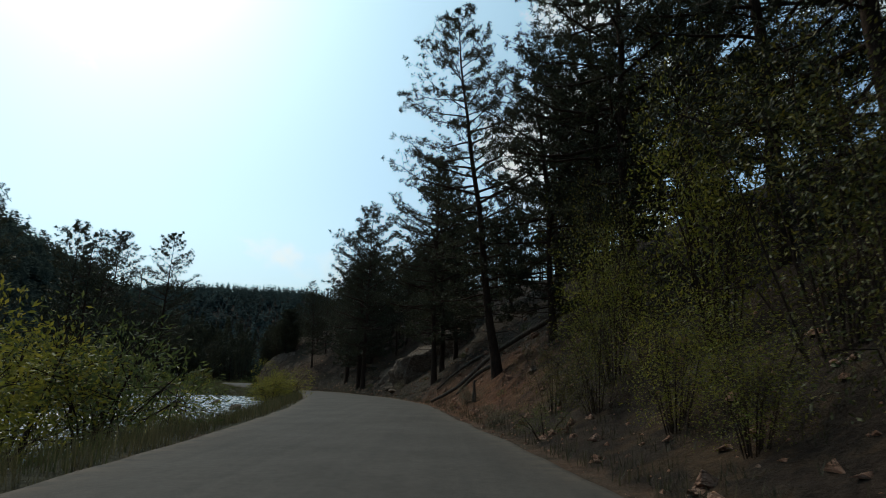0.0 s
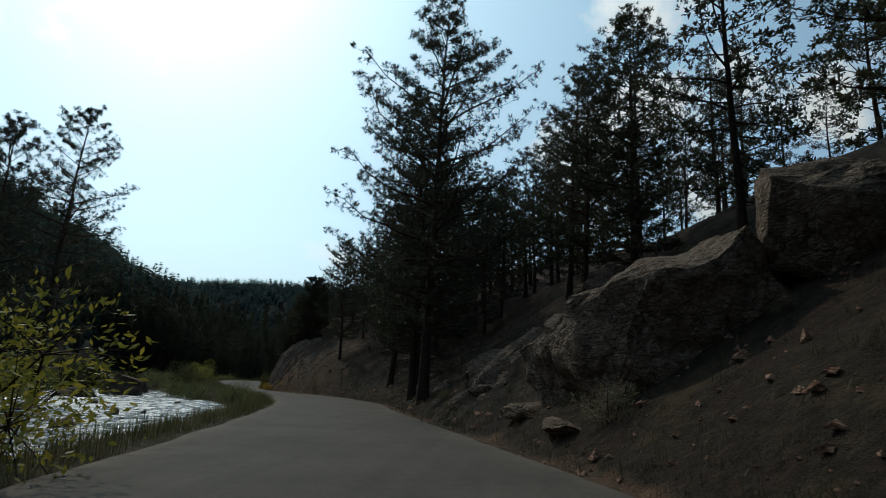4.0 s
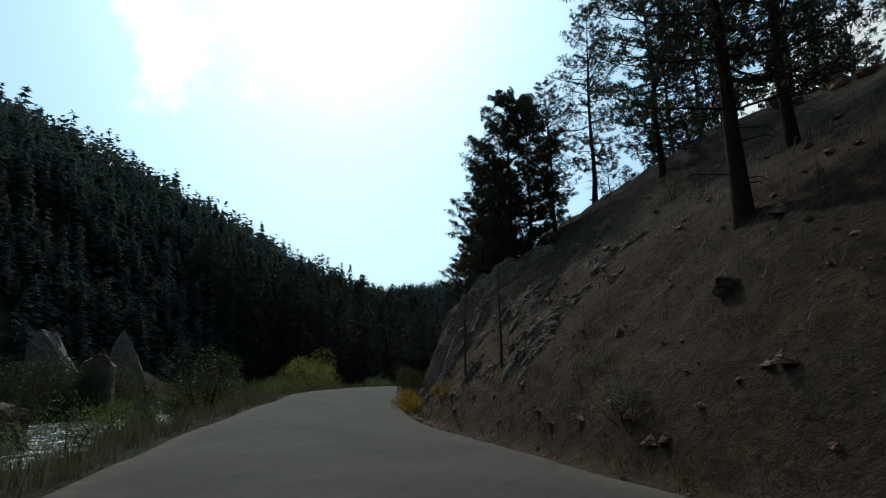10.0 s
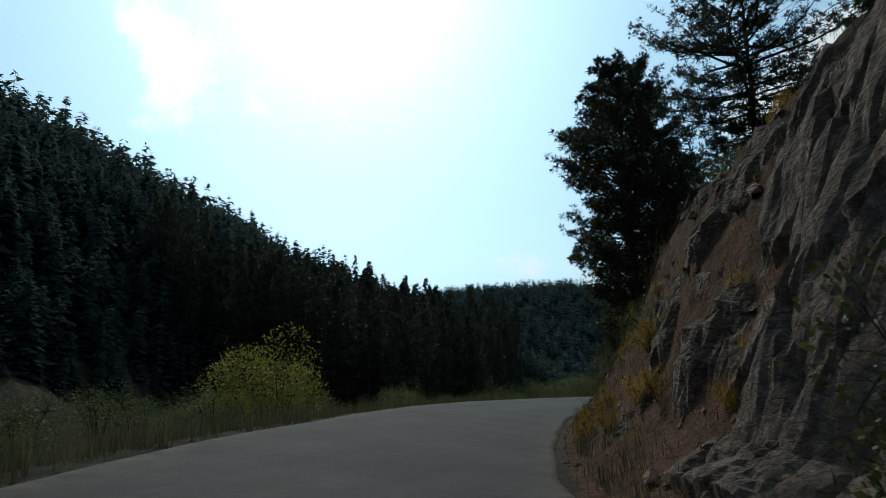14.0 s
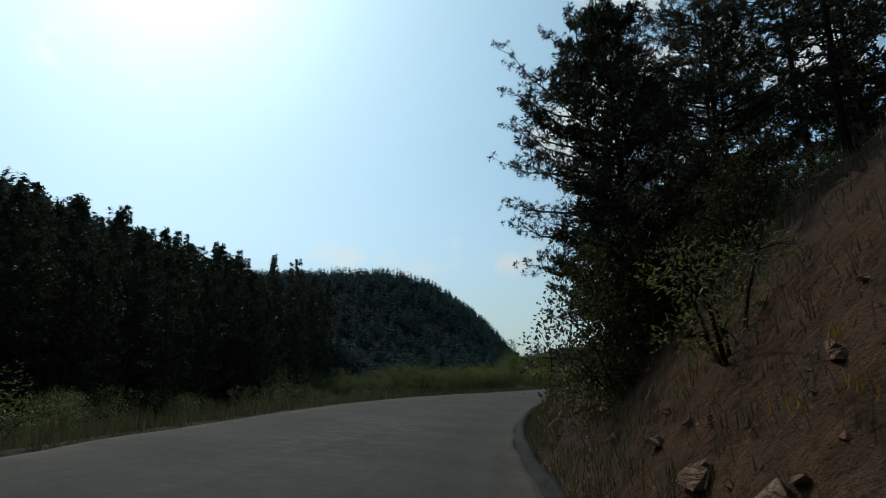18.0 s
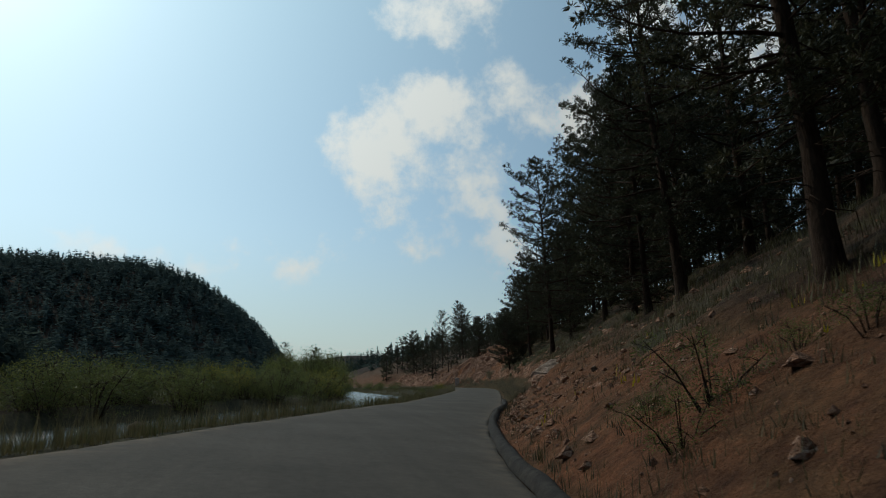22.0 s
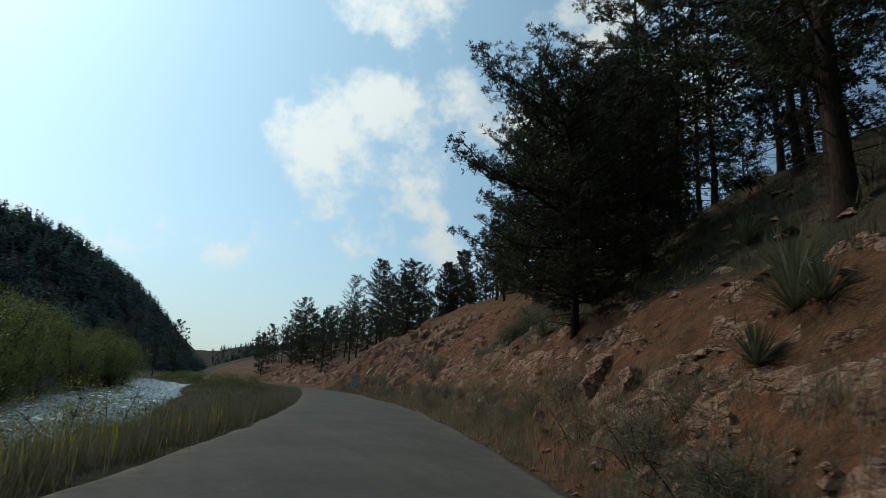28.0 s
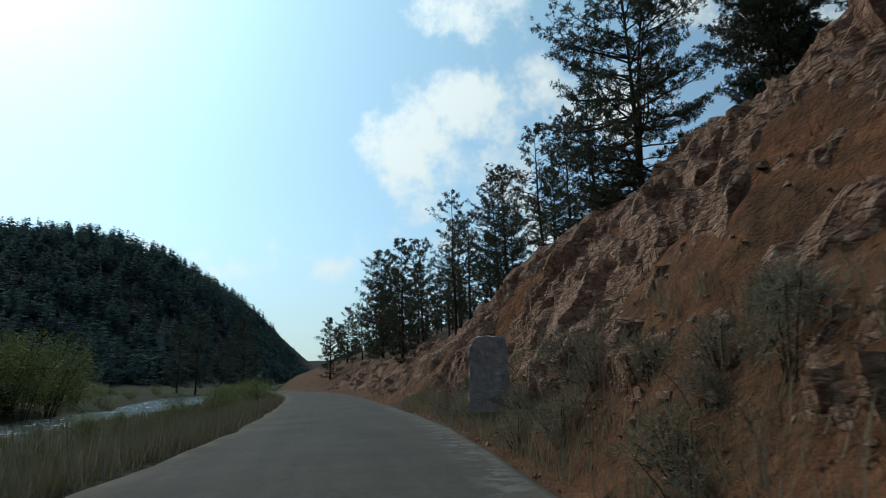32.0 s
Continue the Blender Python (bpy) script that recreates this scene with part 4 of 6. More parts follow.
# pines that stand out beside the road: along, across, height, kind, turn
tree(33.5, 6.9, 22.5, 0, 0, (0, -8))
tree(43.2, 19.0, 16, 1, 40)
tree(40.5, 18.2, 15, 3, 140)
tree(46.3, 15.9, 17, 0, 280)
tree(22, 9.5, 21, 1, 100)
tree(28, 11, 20, 0, 200)
tree(15, 10.5, 20, 1, 310)
tree(31.5, 9.4, 17, 5, 20)
tree(10, 9.5, 18, 2, 60)
tree(50, 6.3, 19, 1, 130)
tree(53, 7.6, 18, 0, 230)
tree(55.5, 9.5, 17, 1, 10)
tree(83, 4.8, 25, 1, 250)
tree(89.1, 5.3, 20, 0, 30)
tree(95.5, 7.0, 24, 1, 60)
tree(104, 6.9, 21, 0, 200, (-3, -6))
tree(111, 9, 17, 1, 90)
tree(117, 12, 16, 5, 140)
tree(126.5, 7.6, 15, 1, 40)
tree(129.5, 11.6, 14, 3, 170)
tree(149.6, 8.6, 10.8, 7, 100)
tree(150.6, 9.8, 10.2, 7, 300)
tree(151.8, 11.6, 10.5, 3, 210)
tree(139, 13, 11, 5, 60)
tree(155.5, 7.4, 8.5, 7, 40)
tree(160.5, 8.6, 8.0, 7, 140)
tree(168.1, 7.9, 7.6, 0, 140, (0, -6), broad_kinds)
tree(153.5, 14.5, 14, 3, 15)
tree(173.5, 4.7, 10.5, 7, 77)
tree(179, 4.7, 12.5, 7, 210)
tree(181.5, 6.6, 11.5, 7, 20)
tree(189.8, 4.2, 8.0, 7, 160)
tree(188, 11.6, 9, 5, 260)
tree(198, 9.5, 12, 1, 130)
tree(192.5, 10.8, 11, 0, 20)
tree(195, 8.2, 8.5, 6, 75)
tree(212, 6.4, 20, 5, 50)
stubby = tree(215, 7.5, 18, 3, 190)
tree(222, 10.5, 17, 3, 280)


def bare_limb(ob, s, o, h, reach, r):
    """A dead limb of a standing pine, curving out over the bank; reach: along, across, up, point by point."""
    x, y = at(s, o)
    z = float(land(np.array([float(s)]), np.array([float(o)]))[0]) + h
    pts = []
    for a, b, c in reach:
        px, py = at(s + a, o + b)
        pts.append(ob.matrix_basis.inverted() @ Vector((float(px), float(py), z + c)))
    part("branch", mesh_from("branch", *tube(pts, r * np.linspace(1.0, 0.35, len(pts)), 6), BARK, True), ob, "bare dead limb")


bare_limb(stubby, 215, 7.5, 3.4, ((0, 0, 0), (0.3, -0.6, 0.25), (0.5, -1.2, 0.25), (0.6, -1.6, -0.1), (0.6, -1.8, -0.7), (0.7, -1.85, -1.1)), 0.07)
bare_limb(stubby, 215, 7.5, 2.9, ((0, 0, 0), (0.3, -0.5, 0.12), (0.4, -0.9, 0.1), (0.5, -1.3, -0.15), (0.5, -1.6, -0.35)), 0.075)
bare_limb(stubby, 215, 7.5, 1.7, ((0, 0, 0), (0.3, -0.5, 0.2), (0.4, -0.9, 0.35), (0.5, -1.3, 0.6)), 0.07)
tree(230, 7.4, 18, 0, 130)
tree(263.5, 11.5, 17, 1, 60)
tree(267, 13.5, 18, 0, 145)
tree(270.5, 11, 17, 5, 220)
tree(258.5, 14, 17, 1, 300)
tree(277, 7.2, 19, 1, 15)
tree(279, 15.5, 17, 0, 200)
tree(314.6, 8.0, 16.5, 0, 45)
tree(322.3, 5.4, 8.7, 0, 120, kinds=broad_kinds)
tree(326.5, 7.6, 8.2, 1, 250, kinds=broad_kinds)
tree(345, 11.5, 15, 6, 40)
tree(348, 13.5, 12, 2, 10)
tree(326, 9.5, 14, 1, 30)
tree(319, 11.5, 16, 0, 80)
tree(324, 14.5, 16, 3, 180)
tree(316.5, 15, 16, 1, 260)


def tree_xy(x, y, H, kind, turn=0, kinds=near_kinds):
    TREE_SPOTS.append((x, y))
    return put(kinds, kind, x, y, ground_z(x, y), H, turn)


tree_xy(1.6, 372.6, 11.4, 6, 75)
tree_xy(11.2, 375.6, 10.4, 7, 20)
for s, o, H, k in ((386.5, 15.2, 8, 7), (384, 15.8, 5.6, 4), (380, 15.6, 4.8, 7), (361.9, 13.2, 9.0, 3), (364.5, 15.0, 8.4, 0), (357.2, 12.6, 7.6, 3), (355.0, 13.6, 6.5, 4), (369, 17.0, 7, 7)):
    tree(s, o, H, k, s * 53 % 360)
for s, o, H, k in ((414, 8.5, 12, 3), (405, 12.5, 11, 0), (402, 15, 11, 2), (408, 16, 12, 1), (376, 16.5, 8, 2), (389, 17, 8, 0), (359, 18.8, 8, 1), (354, 19.4, 9, 0), (351, 20.5, 11, 1),
                   (350, 19.5, 15, 3), (333, 17, 14, 1), (330, 18.5, 15, 0), (327, 17.5, 14, 2), (336, 18, 13, 1), (340, 17.5, 12, 0), (344, 18.5, 13, 1), (338, 14, 13, 2), (341, 15.5, 14, 0), (347.5, 16, 14, 1), (351, 16, 12, 2), (335, 14.5, 13, 0), (343, 21, 15, 3), (349, 22, 15, 1)):
    tree(s, o, H, k, s * 53 % 360, kinds=mid_kinds)
tree_xy(-1.5, 445, 17, 2, 30)
tree_xy(-5.0, 488, 12, 4, 30)
tree_xy(13.5, 428, 20, 1, 70)
tree_xy(16.3, 442, 23, 3, 140)
tree_xy(15, 464, 21, 0, 240)
tree_xy(0.5, 449, 14, 5, 200)
tree_xy(17.2, 437, 16, 2, 30)
tree_xy(14.5, 413, 14, 1, 110)
tree_xy(-33.2, 545, 21, 2, 160, mid_kinds)
tree_xy(-49.5, 562, 27, 1, 20, mid_kinds)
tree_xy(-56, 566, 22, 0, 90, mid_kinds)
tree_xy(-41, 556, 17, 3, 250, mid_kinds)

wild = np.random.default_rng(77)


def clear_of(x, y, gap):
    return all((x - a) ** 2 + (y - b) ** 2 > gap * gap for a, b in TREE_SPOTS)


def grow(count, s0, s1, d0, d1, h0, h1, gap, kinds, keep=lambda s, o: True):
    n, tries = 0, 0
    while n < count and tries < count * 25:
        tries += 1
        s, d = wild.uniform(s0, s1), d0 + (d1 - d0) * wild.uniform(0, 1) ** 1.3
        o = float(edge_r(s)) + d
        x, y = at(s, o)
        if clear_of(x, y, gap):
            H, kind, turn, lean = wild.uniform(h0, h1), int(wild.integers(0, 60)), wild.uniform(0, 360), (wild.normal(0, 1.2), wild.normal(0, 1.2))
            if keep(s, o):
                tree(s, o, H, kind, turn, lean, kinds)
            else:
                TREE_SPOTS.append((float(x), float(y)))
            n += 1


grow(3, 12, 60, 6, 16, 13, 20, 4.5, near_kinds)
grow(4, 66, 118, 4.5, 12, 13, 20, 4.0, near_kinds)
grow(62, -5, 118, 9, 46, 11, 19, 3.6, mid_kinds)
grow(12, 122, 175, 17, 45, 10, 15, 5, mid_kinds)
grow(12, 110, 130, 13, 30, 12, 17, 4, mid_kinds)
grow(2, 186, 232, 5, 9, 12, 18, 3.8, near_kinds, lambda s, o: False)
grow(26, 178, 240, 11, 45, 10, 18, 4.0, mid_kinds, lambda s, o: not (218 < s < 240 and o < 13))
grow(6, 236, 300, 6.5, 10, 12, 18, 4.2, near_kinds)
grow(66, 232, 330, 9.5, 46, 12, 19, 3.4, mid_kinds)
grow(26, 322, 400, 17, 50, 8, 12, 4.5, mid_kinds)
grow(28, 402, 500, 3.5, 34, 8, 15, 4.0, mid_kinds)

# trees on the far bank
for s, o, H, k in ((108, -22, 27, 3), (121, -29.5, 26, 1), (112, -31, 22, 0), (128, -33, 21, 2), (100, -34, 23, 5), (140, -36, 18, 2), (88, -30, 20, 0), (60, -34, 19, 1), (75, -38, 22, 3)):
    tree(s, o, H, k, s * 37 % 360, kinds=near_kinds if s in (108, 121) else mid_kinds)


def conifer_tris(rng, tiers, blades, fine=1.0):
    """A far conifer of unit height: a stem with ragged sprays that droop outwards; returns verts, tris."""
    m = tiers * blades
    u = np.sort(rng.uniform(0.06, 0.97, m))
    wide = rng.uniform(0.15, 0.23)
    r = (wide * (1 - u) ** 0.75 + 0.012) * rng.uniform(0.45, 1.1, m)
    a = rng.uniform(0, 2 * np.pi, m)
    w = (0.05 + 0.07 * (1 - u)) * fine
    cx, cy = np.cos(a), np.sin(a)
    inner = np.stack([cx * r * 0.15, cy * r * 0.15, u + r * 0.35], -1)
    z = u - r * rng.uniform(-0.1, 0.5, m)
    p = np.stack([cx * r - cy * w, cy * r + cx * w, z], -1)
    q = np.stack([cx * r + cy * w, cy * r - cx * w, z + rng.normal(0, 0.015, m)], -1)
    v = np.stack([inner, p, q], 1).reshape(-1, 3)
    f = np.arange(len(v)).reshape(-1, 3)
    i = len(v)
    v = np.concatenate([v, [(0.012, 0, -0.05), (-0.006, 0.01, -0.05), (-0.006, -0.01, -0.05), (0, 0, 1.0)]])
    f = np.concatenate([f, [(i, i + 1, i + 3), (i + 1, i + 2, i + 3), (i + 2, i, i + 3)]])
    return v, f


def forest(name, label, xs, ys, zs, heights, tiers, blades, seed, wide=1.0, fine=1.0, leaf=None):
    rng = np.random.default_rng(seed)
    kinds = [conifer_tris(np.random.default_rng(seed + i), tiers, blades, fine) for i in range(8)]
    vs, fs, n = [], [], 0
    for k in range(8):
        sel = np.arange(len(xs)) % 8 == k
        v, f = kinds[k]
        a = rng.uniform(0, 6.28, sel.sum())
        h = heights[sel]
        w = wide * h * rng.uniform(0.75, 1.25, sel.sum())
        c, s = np.cos(a)[:, None], np.sin(a)[:, None]
        P = np.stack([(v[:, 0] * c - v[:, 1] * s) * w[:, None] + xs[sel][:, None], (v[:, 0] * s + v[:, 1] * c) * w[:, None] + ys[sel][:, None], v[:, 2] * h[:, None] + zs[sel][:, None]], -1)
        F = f[None] + (np.arange(sel.sum()) * len(v))[:, None, None] + n
        vs.append(P.reshape(-1, 3)), fs.append(F.reshape(-1, 3))
        n += sel.sum() * len(v)
    tagged(new(name, mesh_from(name, np.concatenate(vs), np.concatenate(fs), leaf or HAZED_FIR)), label, "forest", kind="stuff")


fr = np.random.default_rng(9)
fx, fy = fr.uniform(-400, -48, 12000), fr.uniform(-60, 470, 12000)
fz = spur(fx, fy)
fo_ = near(fx, fy)[1]
ok = (fz > 0.05) & (fo_ < -36) & (fr.uniform(0, 1, 12000) < np.clip(1.25 - fz / 160, 0.4, 1))
fx, fy, fz = fx[ok], fy[ok], fz[ok]
fz = terrain(fx, fy)
fh = 2.6 + fr.uniform(5.5, 10, len(fx)) * (0.85 + 0.4 * fr.uniform(0, 1, len(fx)) ** 3)
fh = fh + np.where(fr.uniform(0, 1, len(fx)) < 0.16, fr.uniform(2.0, 5.0, len(fx)), 0)
low = (near(fx, fy)[1] > -105) & (fy > 20) & (fy < 330)
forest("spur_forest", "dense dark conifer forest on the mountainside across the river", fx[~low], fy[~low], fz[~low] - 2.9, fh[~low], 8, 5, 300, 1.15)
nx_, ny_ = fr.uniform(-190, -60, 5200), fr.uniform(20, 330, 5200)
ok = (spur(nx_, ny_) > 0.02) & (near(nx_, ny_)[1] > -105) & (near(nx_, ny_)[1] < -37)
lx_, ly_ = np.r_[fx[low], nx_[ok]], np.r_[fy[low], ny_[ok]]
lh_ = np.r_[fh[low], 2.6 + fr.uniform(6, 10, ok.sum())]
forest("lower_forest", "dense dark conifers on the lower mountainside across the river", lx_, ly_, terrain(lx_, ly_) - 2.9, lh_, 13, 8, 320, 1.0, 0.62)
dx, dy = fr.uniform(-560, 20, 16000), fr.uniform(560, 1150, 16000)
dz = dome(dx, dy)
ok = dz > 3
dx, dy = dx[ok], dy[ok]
forest("dome_forest", "conifer forest coloured a hazy blue-green over the rounded hill down the valley", dx, dy, terrain(dx, dy) - 1.2, 6 + 12 * fr.uniform(0, 1, len(dx)) ** 2.5, 7, 5, 400, 1.5, leaf=HAZED_HILLFIR)
bx, by = fr.uniform(-150, 420, 4200), fr.uniform(420, 1900, 4200)
bz = terrain(bx, by)
s9, o9 = near(bx, by)
ok = ((dome(bx, by) > 4) | ((o9 > 18) & (s9 > 480)) | ((o9 < -34) & (fr.uniform(0, 1, len(bx)) < 0.12))) & ((bx > 0) | (by < 560))
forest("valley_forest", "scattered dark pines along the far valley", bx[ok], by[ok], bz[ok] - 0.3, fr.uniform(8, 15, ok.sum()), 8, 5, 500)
ex, ey = fr.uniform(-135, -76, 420), fr.uniform(205, 296, 420)
ok = (ex < -74 - (ey - 241) * 0.357) & (spur(ex, ey) < 16)
eg = terrain(ex, ey)
eh = np.clip((21.0 - (92 + ex) * 0.45 + np.clip((ey - 262) * 0.08, 0, 3) - eg) * fr.uniform(0.72, 1.0, len(ex)), 5, 23)
# tall firs at the foot of the mountainside, each a tree of its own
fir_kinds = []
for i, (H, bare, spread, limbs, top) in enumerate(((18, 0.03, 0.125, 74, 1.0), (16, 0.04, 0.15, 70, 1.3), (20, 0.05, 0.115, 78, 0.9), (17, 0.10, 0.17, 60, 2.2))):
    fir_kinds.append((H, pine("fir_tree", "tall dark conifer at the foot of the mountainside", "conifers across the river flat", 240 + i, H, bare, spread, limbs, 5, 3.2, 8, 0.40, 0.12, round_top=top, twig_sides=0)))
FIR_SPOTS = []


def fir(x, y, z, H, kind):
    FIR_SPOTS.append((x, y))
    put(fir_kinds, kind, x, y, z, H, (x * 37 + y * 53) % 360)


for x, y, top, k in ((-90.5, 280, 23.0, 3), (-93, 257, 22.5, 0), (-91.5, 268, 20.0, 2), (-98, 262, 24.5, 1), (-104, 258, 26.5, 0), (-111, 256, 31.0, 2), (-96, 297, 23.5, 2), (-99, 300, 24.0, 0), (-88, 284, 19.5, 1), (-92, 290, 20.5, 0),
                     (-104, 316.8, 33, 3), (-109.5, 314.3, 34, 0), (-100.4, 318.3, 28.5, 1), (-97.2, 319.5, 27.8, 2), (-113, 322, 35, 2), (-106, 325, 31, 0)):
    g = ground_z(x, y)
    fir(x, y, g, top - g, k)
sel = np.nonzero(ok)[0]
for i in sel[np.argsort(-ex[sel] + 0.357 * -ey[sel])]:
    x, y = float(ex[i]), float(ey[i])
    if len(FIR_SPOTS) < 170 and all((x - a) ** 2 + (y - b) ** 2 > 8.5 for a, b in FIR_SPOTS):
        fir(x, y, float(eg[i]) - 0.2, float(eh[i]), int(i))

# ---- rocks ----


def rock_mesh(name, seed, size, mat, points=26, blocky=0.55, cuts=1, corners=None):
    """An angular boulder: the hull of scattered points, split once and roughened."""
    rng = np.random.default_rng(seed)
    bm = bmesh.new()
    p = rng.normal(size=(points, 3))
    p /= np.linalg.norm(p, axis=1)[:, None]
    cube = p / np.abs(p).max(1)[:, None]
    p = (p * (1 - blocky) + cube * blocky) * rng.uniform(0.82, 1.0, (points, 1)) * np.array(size) / 2
    for q in (p if corners is None else corners):
        bm.verts.new(q)
    res = bmesh.ops.convex_hull(bm, input=bm.verts)
    bmesh.ops.delete(bm, geom=[g for g in res["geom_interior"] if isinstance(g, bmesh.types.BMVert)], context="VERTS")
    if cuts:
        bmesh.ops.subdivide_edges(bm, edges=bm.edges, cuts=cuts, use_grid_fill=True)
        k = 0.045 * min(size)
        for v in bm.verts:
            c = Vector(v.co)
            v.co += Vector((noise.noise(c * 1.7 / min(size) * 2 + Vector((seed, 0, 0))), noise.noise(c * 3.1 / min(size) + Vector((0, seed, 0))), noise.noise(c * 2.3 / min(size) + Vector((0, 0, seed))))) * k * 2
            v.co += v.co.normalized() * k * (1.1 * noise.fractal(c * 4.2 / min(size) + Vector((seed, 3, 1)), 0.8, 2.1, 4) if cuts > 2 else 0)
    bmesh.ops.triangulate(bm, faces=bm.faces)
    me = bpy.data.meshes.new(name)
    bm.to_mesh(me)
    bm.free()
    me.materials.append(mat)
    return me


def set_rock(name, label, s, o, size, seed, mat, turn=0, tip=(0, 0), sink=0.3, cuts=2, group="", z=None, points=26, blocky=0.55):
    x, y = at(s, o)
    if z is None:
        z = float(land(np.array([float(s)]), np.array([float(o)]))[0])
    ob = new(name, rock_mesh(name, seed, size, mat, points, blocky, cuts))
    ob.matrix_basis = pose(float(x), float(y), z + size[2] * (0.5 - sink), tip[0], tip[1], turn)
    return tagged(ob, label, "rock", group)


# the great boulder above the road and its fallen slabs
set_rock("boulder", "huge tan granite boulder leaning out over the bank", 63.0, 7.9, (5.6, 5.2, 4.2), 3, ROCK_GREY, 8, (3, -24), 0.50, 6, points=40, blocky=0.92)
set_rock("boulder", "tan granite block overhanging at the front of the huge boulder", 65.0, 6.3, (2.4, 2.2, 3.4), 5, ROCK_GREY, 30, (-6, -16), 0.42, 4, points=26, blocky=0.8)
set_rock("boulder", "rounded granite shoulder behind the huge boulder", 60.5, 11.2, (4.4, 4.2, 3.6), 8, ROCK_GREY, 60, (4, -14), 0.42, 4, points=30, blocky=0.6)
set_rock("rock_slab", "long grey slab of granite lying up the slope", 74.2, 7.0, (5.6, 1.1, 0.8), 11, ROCK_GREY, 48, (8, -33), 0.62, 3, points=30, blocky=0.8)
set_rock("boulder", "low grey granite outcrop beside the long slab", 77.5, 7.0, (2.8, 1.9, 1.3), 15, ROCK_GREY, 40, (0, -26), 0.4, 3)
set_rock("boulder", "pale jagged rock at the top of the pine slope", 74.5, 11.9, (2.4, 2.0, 1.9), 16, ROCK_GREY, 20, (0, -18), 0.3, 3)
set_rock("rock_slab", "flat pale slab fallen at the foot of the boulder", 62.2, 4.9, (1.7, 1.2, 0.45), 12, ROCK_GREY, 80, (4, 8), 0.35, 2)
set_rock("rock_slab", "flat pale slab fallen at the foot of the boulder", 65.5, 5.0, (1.5, 1.2, 0.5), 13, ROCK_GREY, 20, (2, -8), 0.35, 2)
set_rock("rock_slab", "flat pale slab fallen at the foot of the boulder", 73.2, 5.6, (1.9, 1.0, 0.6), 14, ROCK_GREY, 130, (8, 0), 0.35, 2)
# tilted slabs across the river
BS = "standing boulders across the river"


def corner_rock(name, label, x, y, z, turn, corners, mat, seed, cuts=4, group=""):
    """A split block of rock with the given corners about its foot."""
    lo, hi = np.min(corners, 0), np.max(corners, 0)
    ob = new(name, rock_mesh(name, seed, tuple(hi - lo), mat, cuts=cuts, corners=corners))
    ob.matrix_basis = pose(x, y, z, 0, 0, turn)
    return tagged(ob, label, "rock", group)


corner_rock("boulder", "tall pale slab of granite tilted across the river", -81.2, 149.8, -1.1, 26,
            ((-2.0, -1.1, -1.0), (2.3, -1.3, -1.0), (2.1, 1.2, -1.0), (-1.9, 1.2, -1.0), (-1.9, -0.7, 6.5), (-0.9, -0.4, 7.7), (0.1, 0.4, 7.4), (1.9, -0.9, 4.2), (2.0, 0.8, 3.8), (-1.7, 0.7, 6.7)), ROCK_TAN, 21, 4, BS)
corner_rock("boulder", "dark blocky granite boulder between two tilted slabs", -75.6, 150.3, -1.2, 30,
            ((-1.5, -1.1, -1.0), (1.5, -1.0, -1.0), (1.4, 1.1, -1.0), (-1.3, 1.0, -1.0), (-1.3, -0.8, 4.6), (0.5, -0.8, 5.4), (1.3, -0.5, 4.2), (1.1, 0.8, 4.4), (-1.0, 0.7, 5.0)), ROCK_GREY, 23, 4, BS)
corner_rock("boulder", "pointed fin of grey granite across the river", -84.4, 160.0, -1.6, 26,
            ((-1.9, -1.1, -1.0), (4.3, -1.3, -1.0), (4.1, 0.7, -1.0), (-1.6, 0.8, -1.0), (-0.1, -0.2, 9.2), (-1.0, -0.6, 7.2), (0.5, -0.4, 8.2), (2.3, -0.9, 4.9), (2.6, -0.4, 4.3), (0.3, 0.5, 7.6)), ROCK_TAN, 22, 4, BS)
corner_rock("boulder", "dark square boulder standing in the rapids", -56.4, 128.8, -1.6, 20,
            ((-2.6, -1.5, -1.0), (2.3, -1.5, -1.0), (2.2, 1.4, -1.0), (-2.5, 1.4, -1.0), (-2.4, -1.2, 2.6), (-0.5, -1.2, 2.8), (2.1, -1.1, 2.1), (2.0, 1.2, 2.1), (-2.2, 1.2, 2.6)), ROCK_GREY, 24, 4, BS)
corner_rock("boulder", "dark boulder at the head of the rapids", -62.6, 143.4, -1.6, 50,
            ((-1.1, -0.8, -1.0), (1.0, -0.8, -1.0), (1.0, 0.8, -1.0), (-1.1, 0.7, -1.0), (-0.8, -0.6, 1.7), (0.3, -0.5, 2.0), (0.9, -0.4, 1.2), (0.6, 0.6, 1.5)), ROCK_GREY, 28, 3, BS)
set_rock("boulder", "dark square boulder standing in the rapids", 133, -21, (4.8, 3.2, 3.0), 25, ROCK_GREY, 60, (4, 3), 0.35, 3, BS)
set_rock("boulder", "low dark boulder in the rapids", 100, -20, (3.2, 2.2, 1.9), 26, ROCK_GREY, 30, (0, 4), 0.35, 2, BS)
set_rock("boulder", "low dark boulder in the rapids", 78, -18, (3.0, 2.0, 1.9), 27, ROCK_GREY, 70, (0, 4), 0.35, 2, BS)
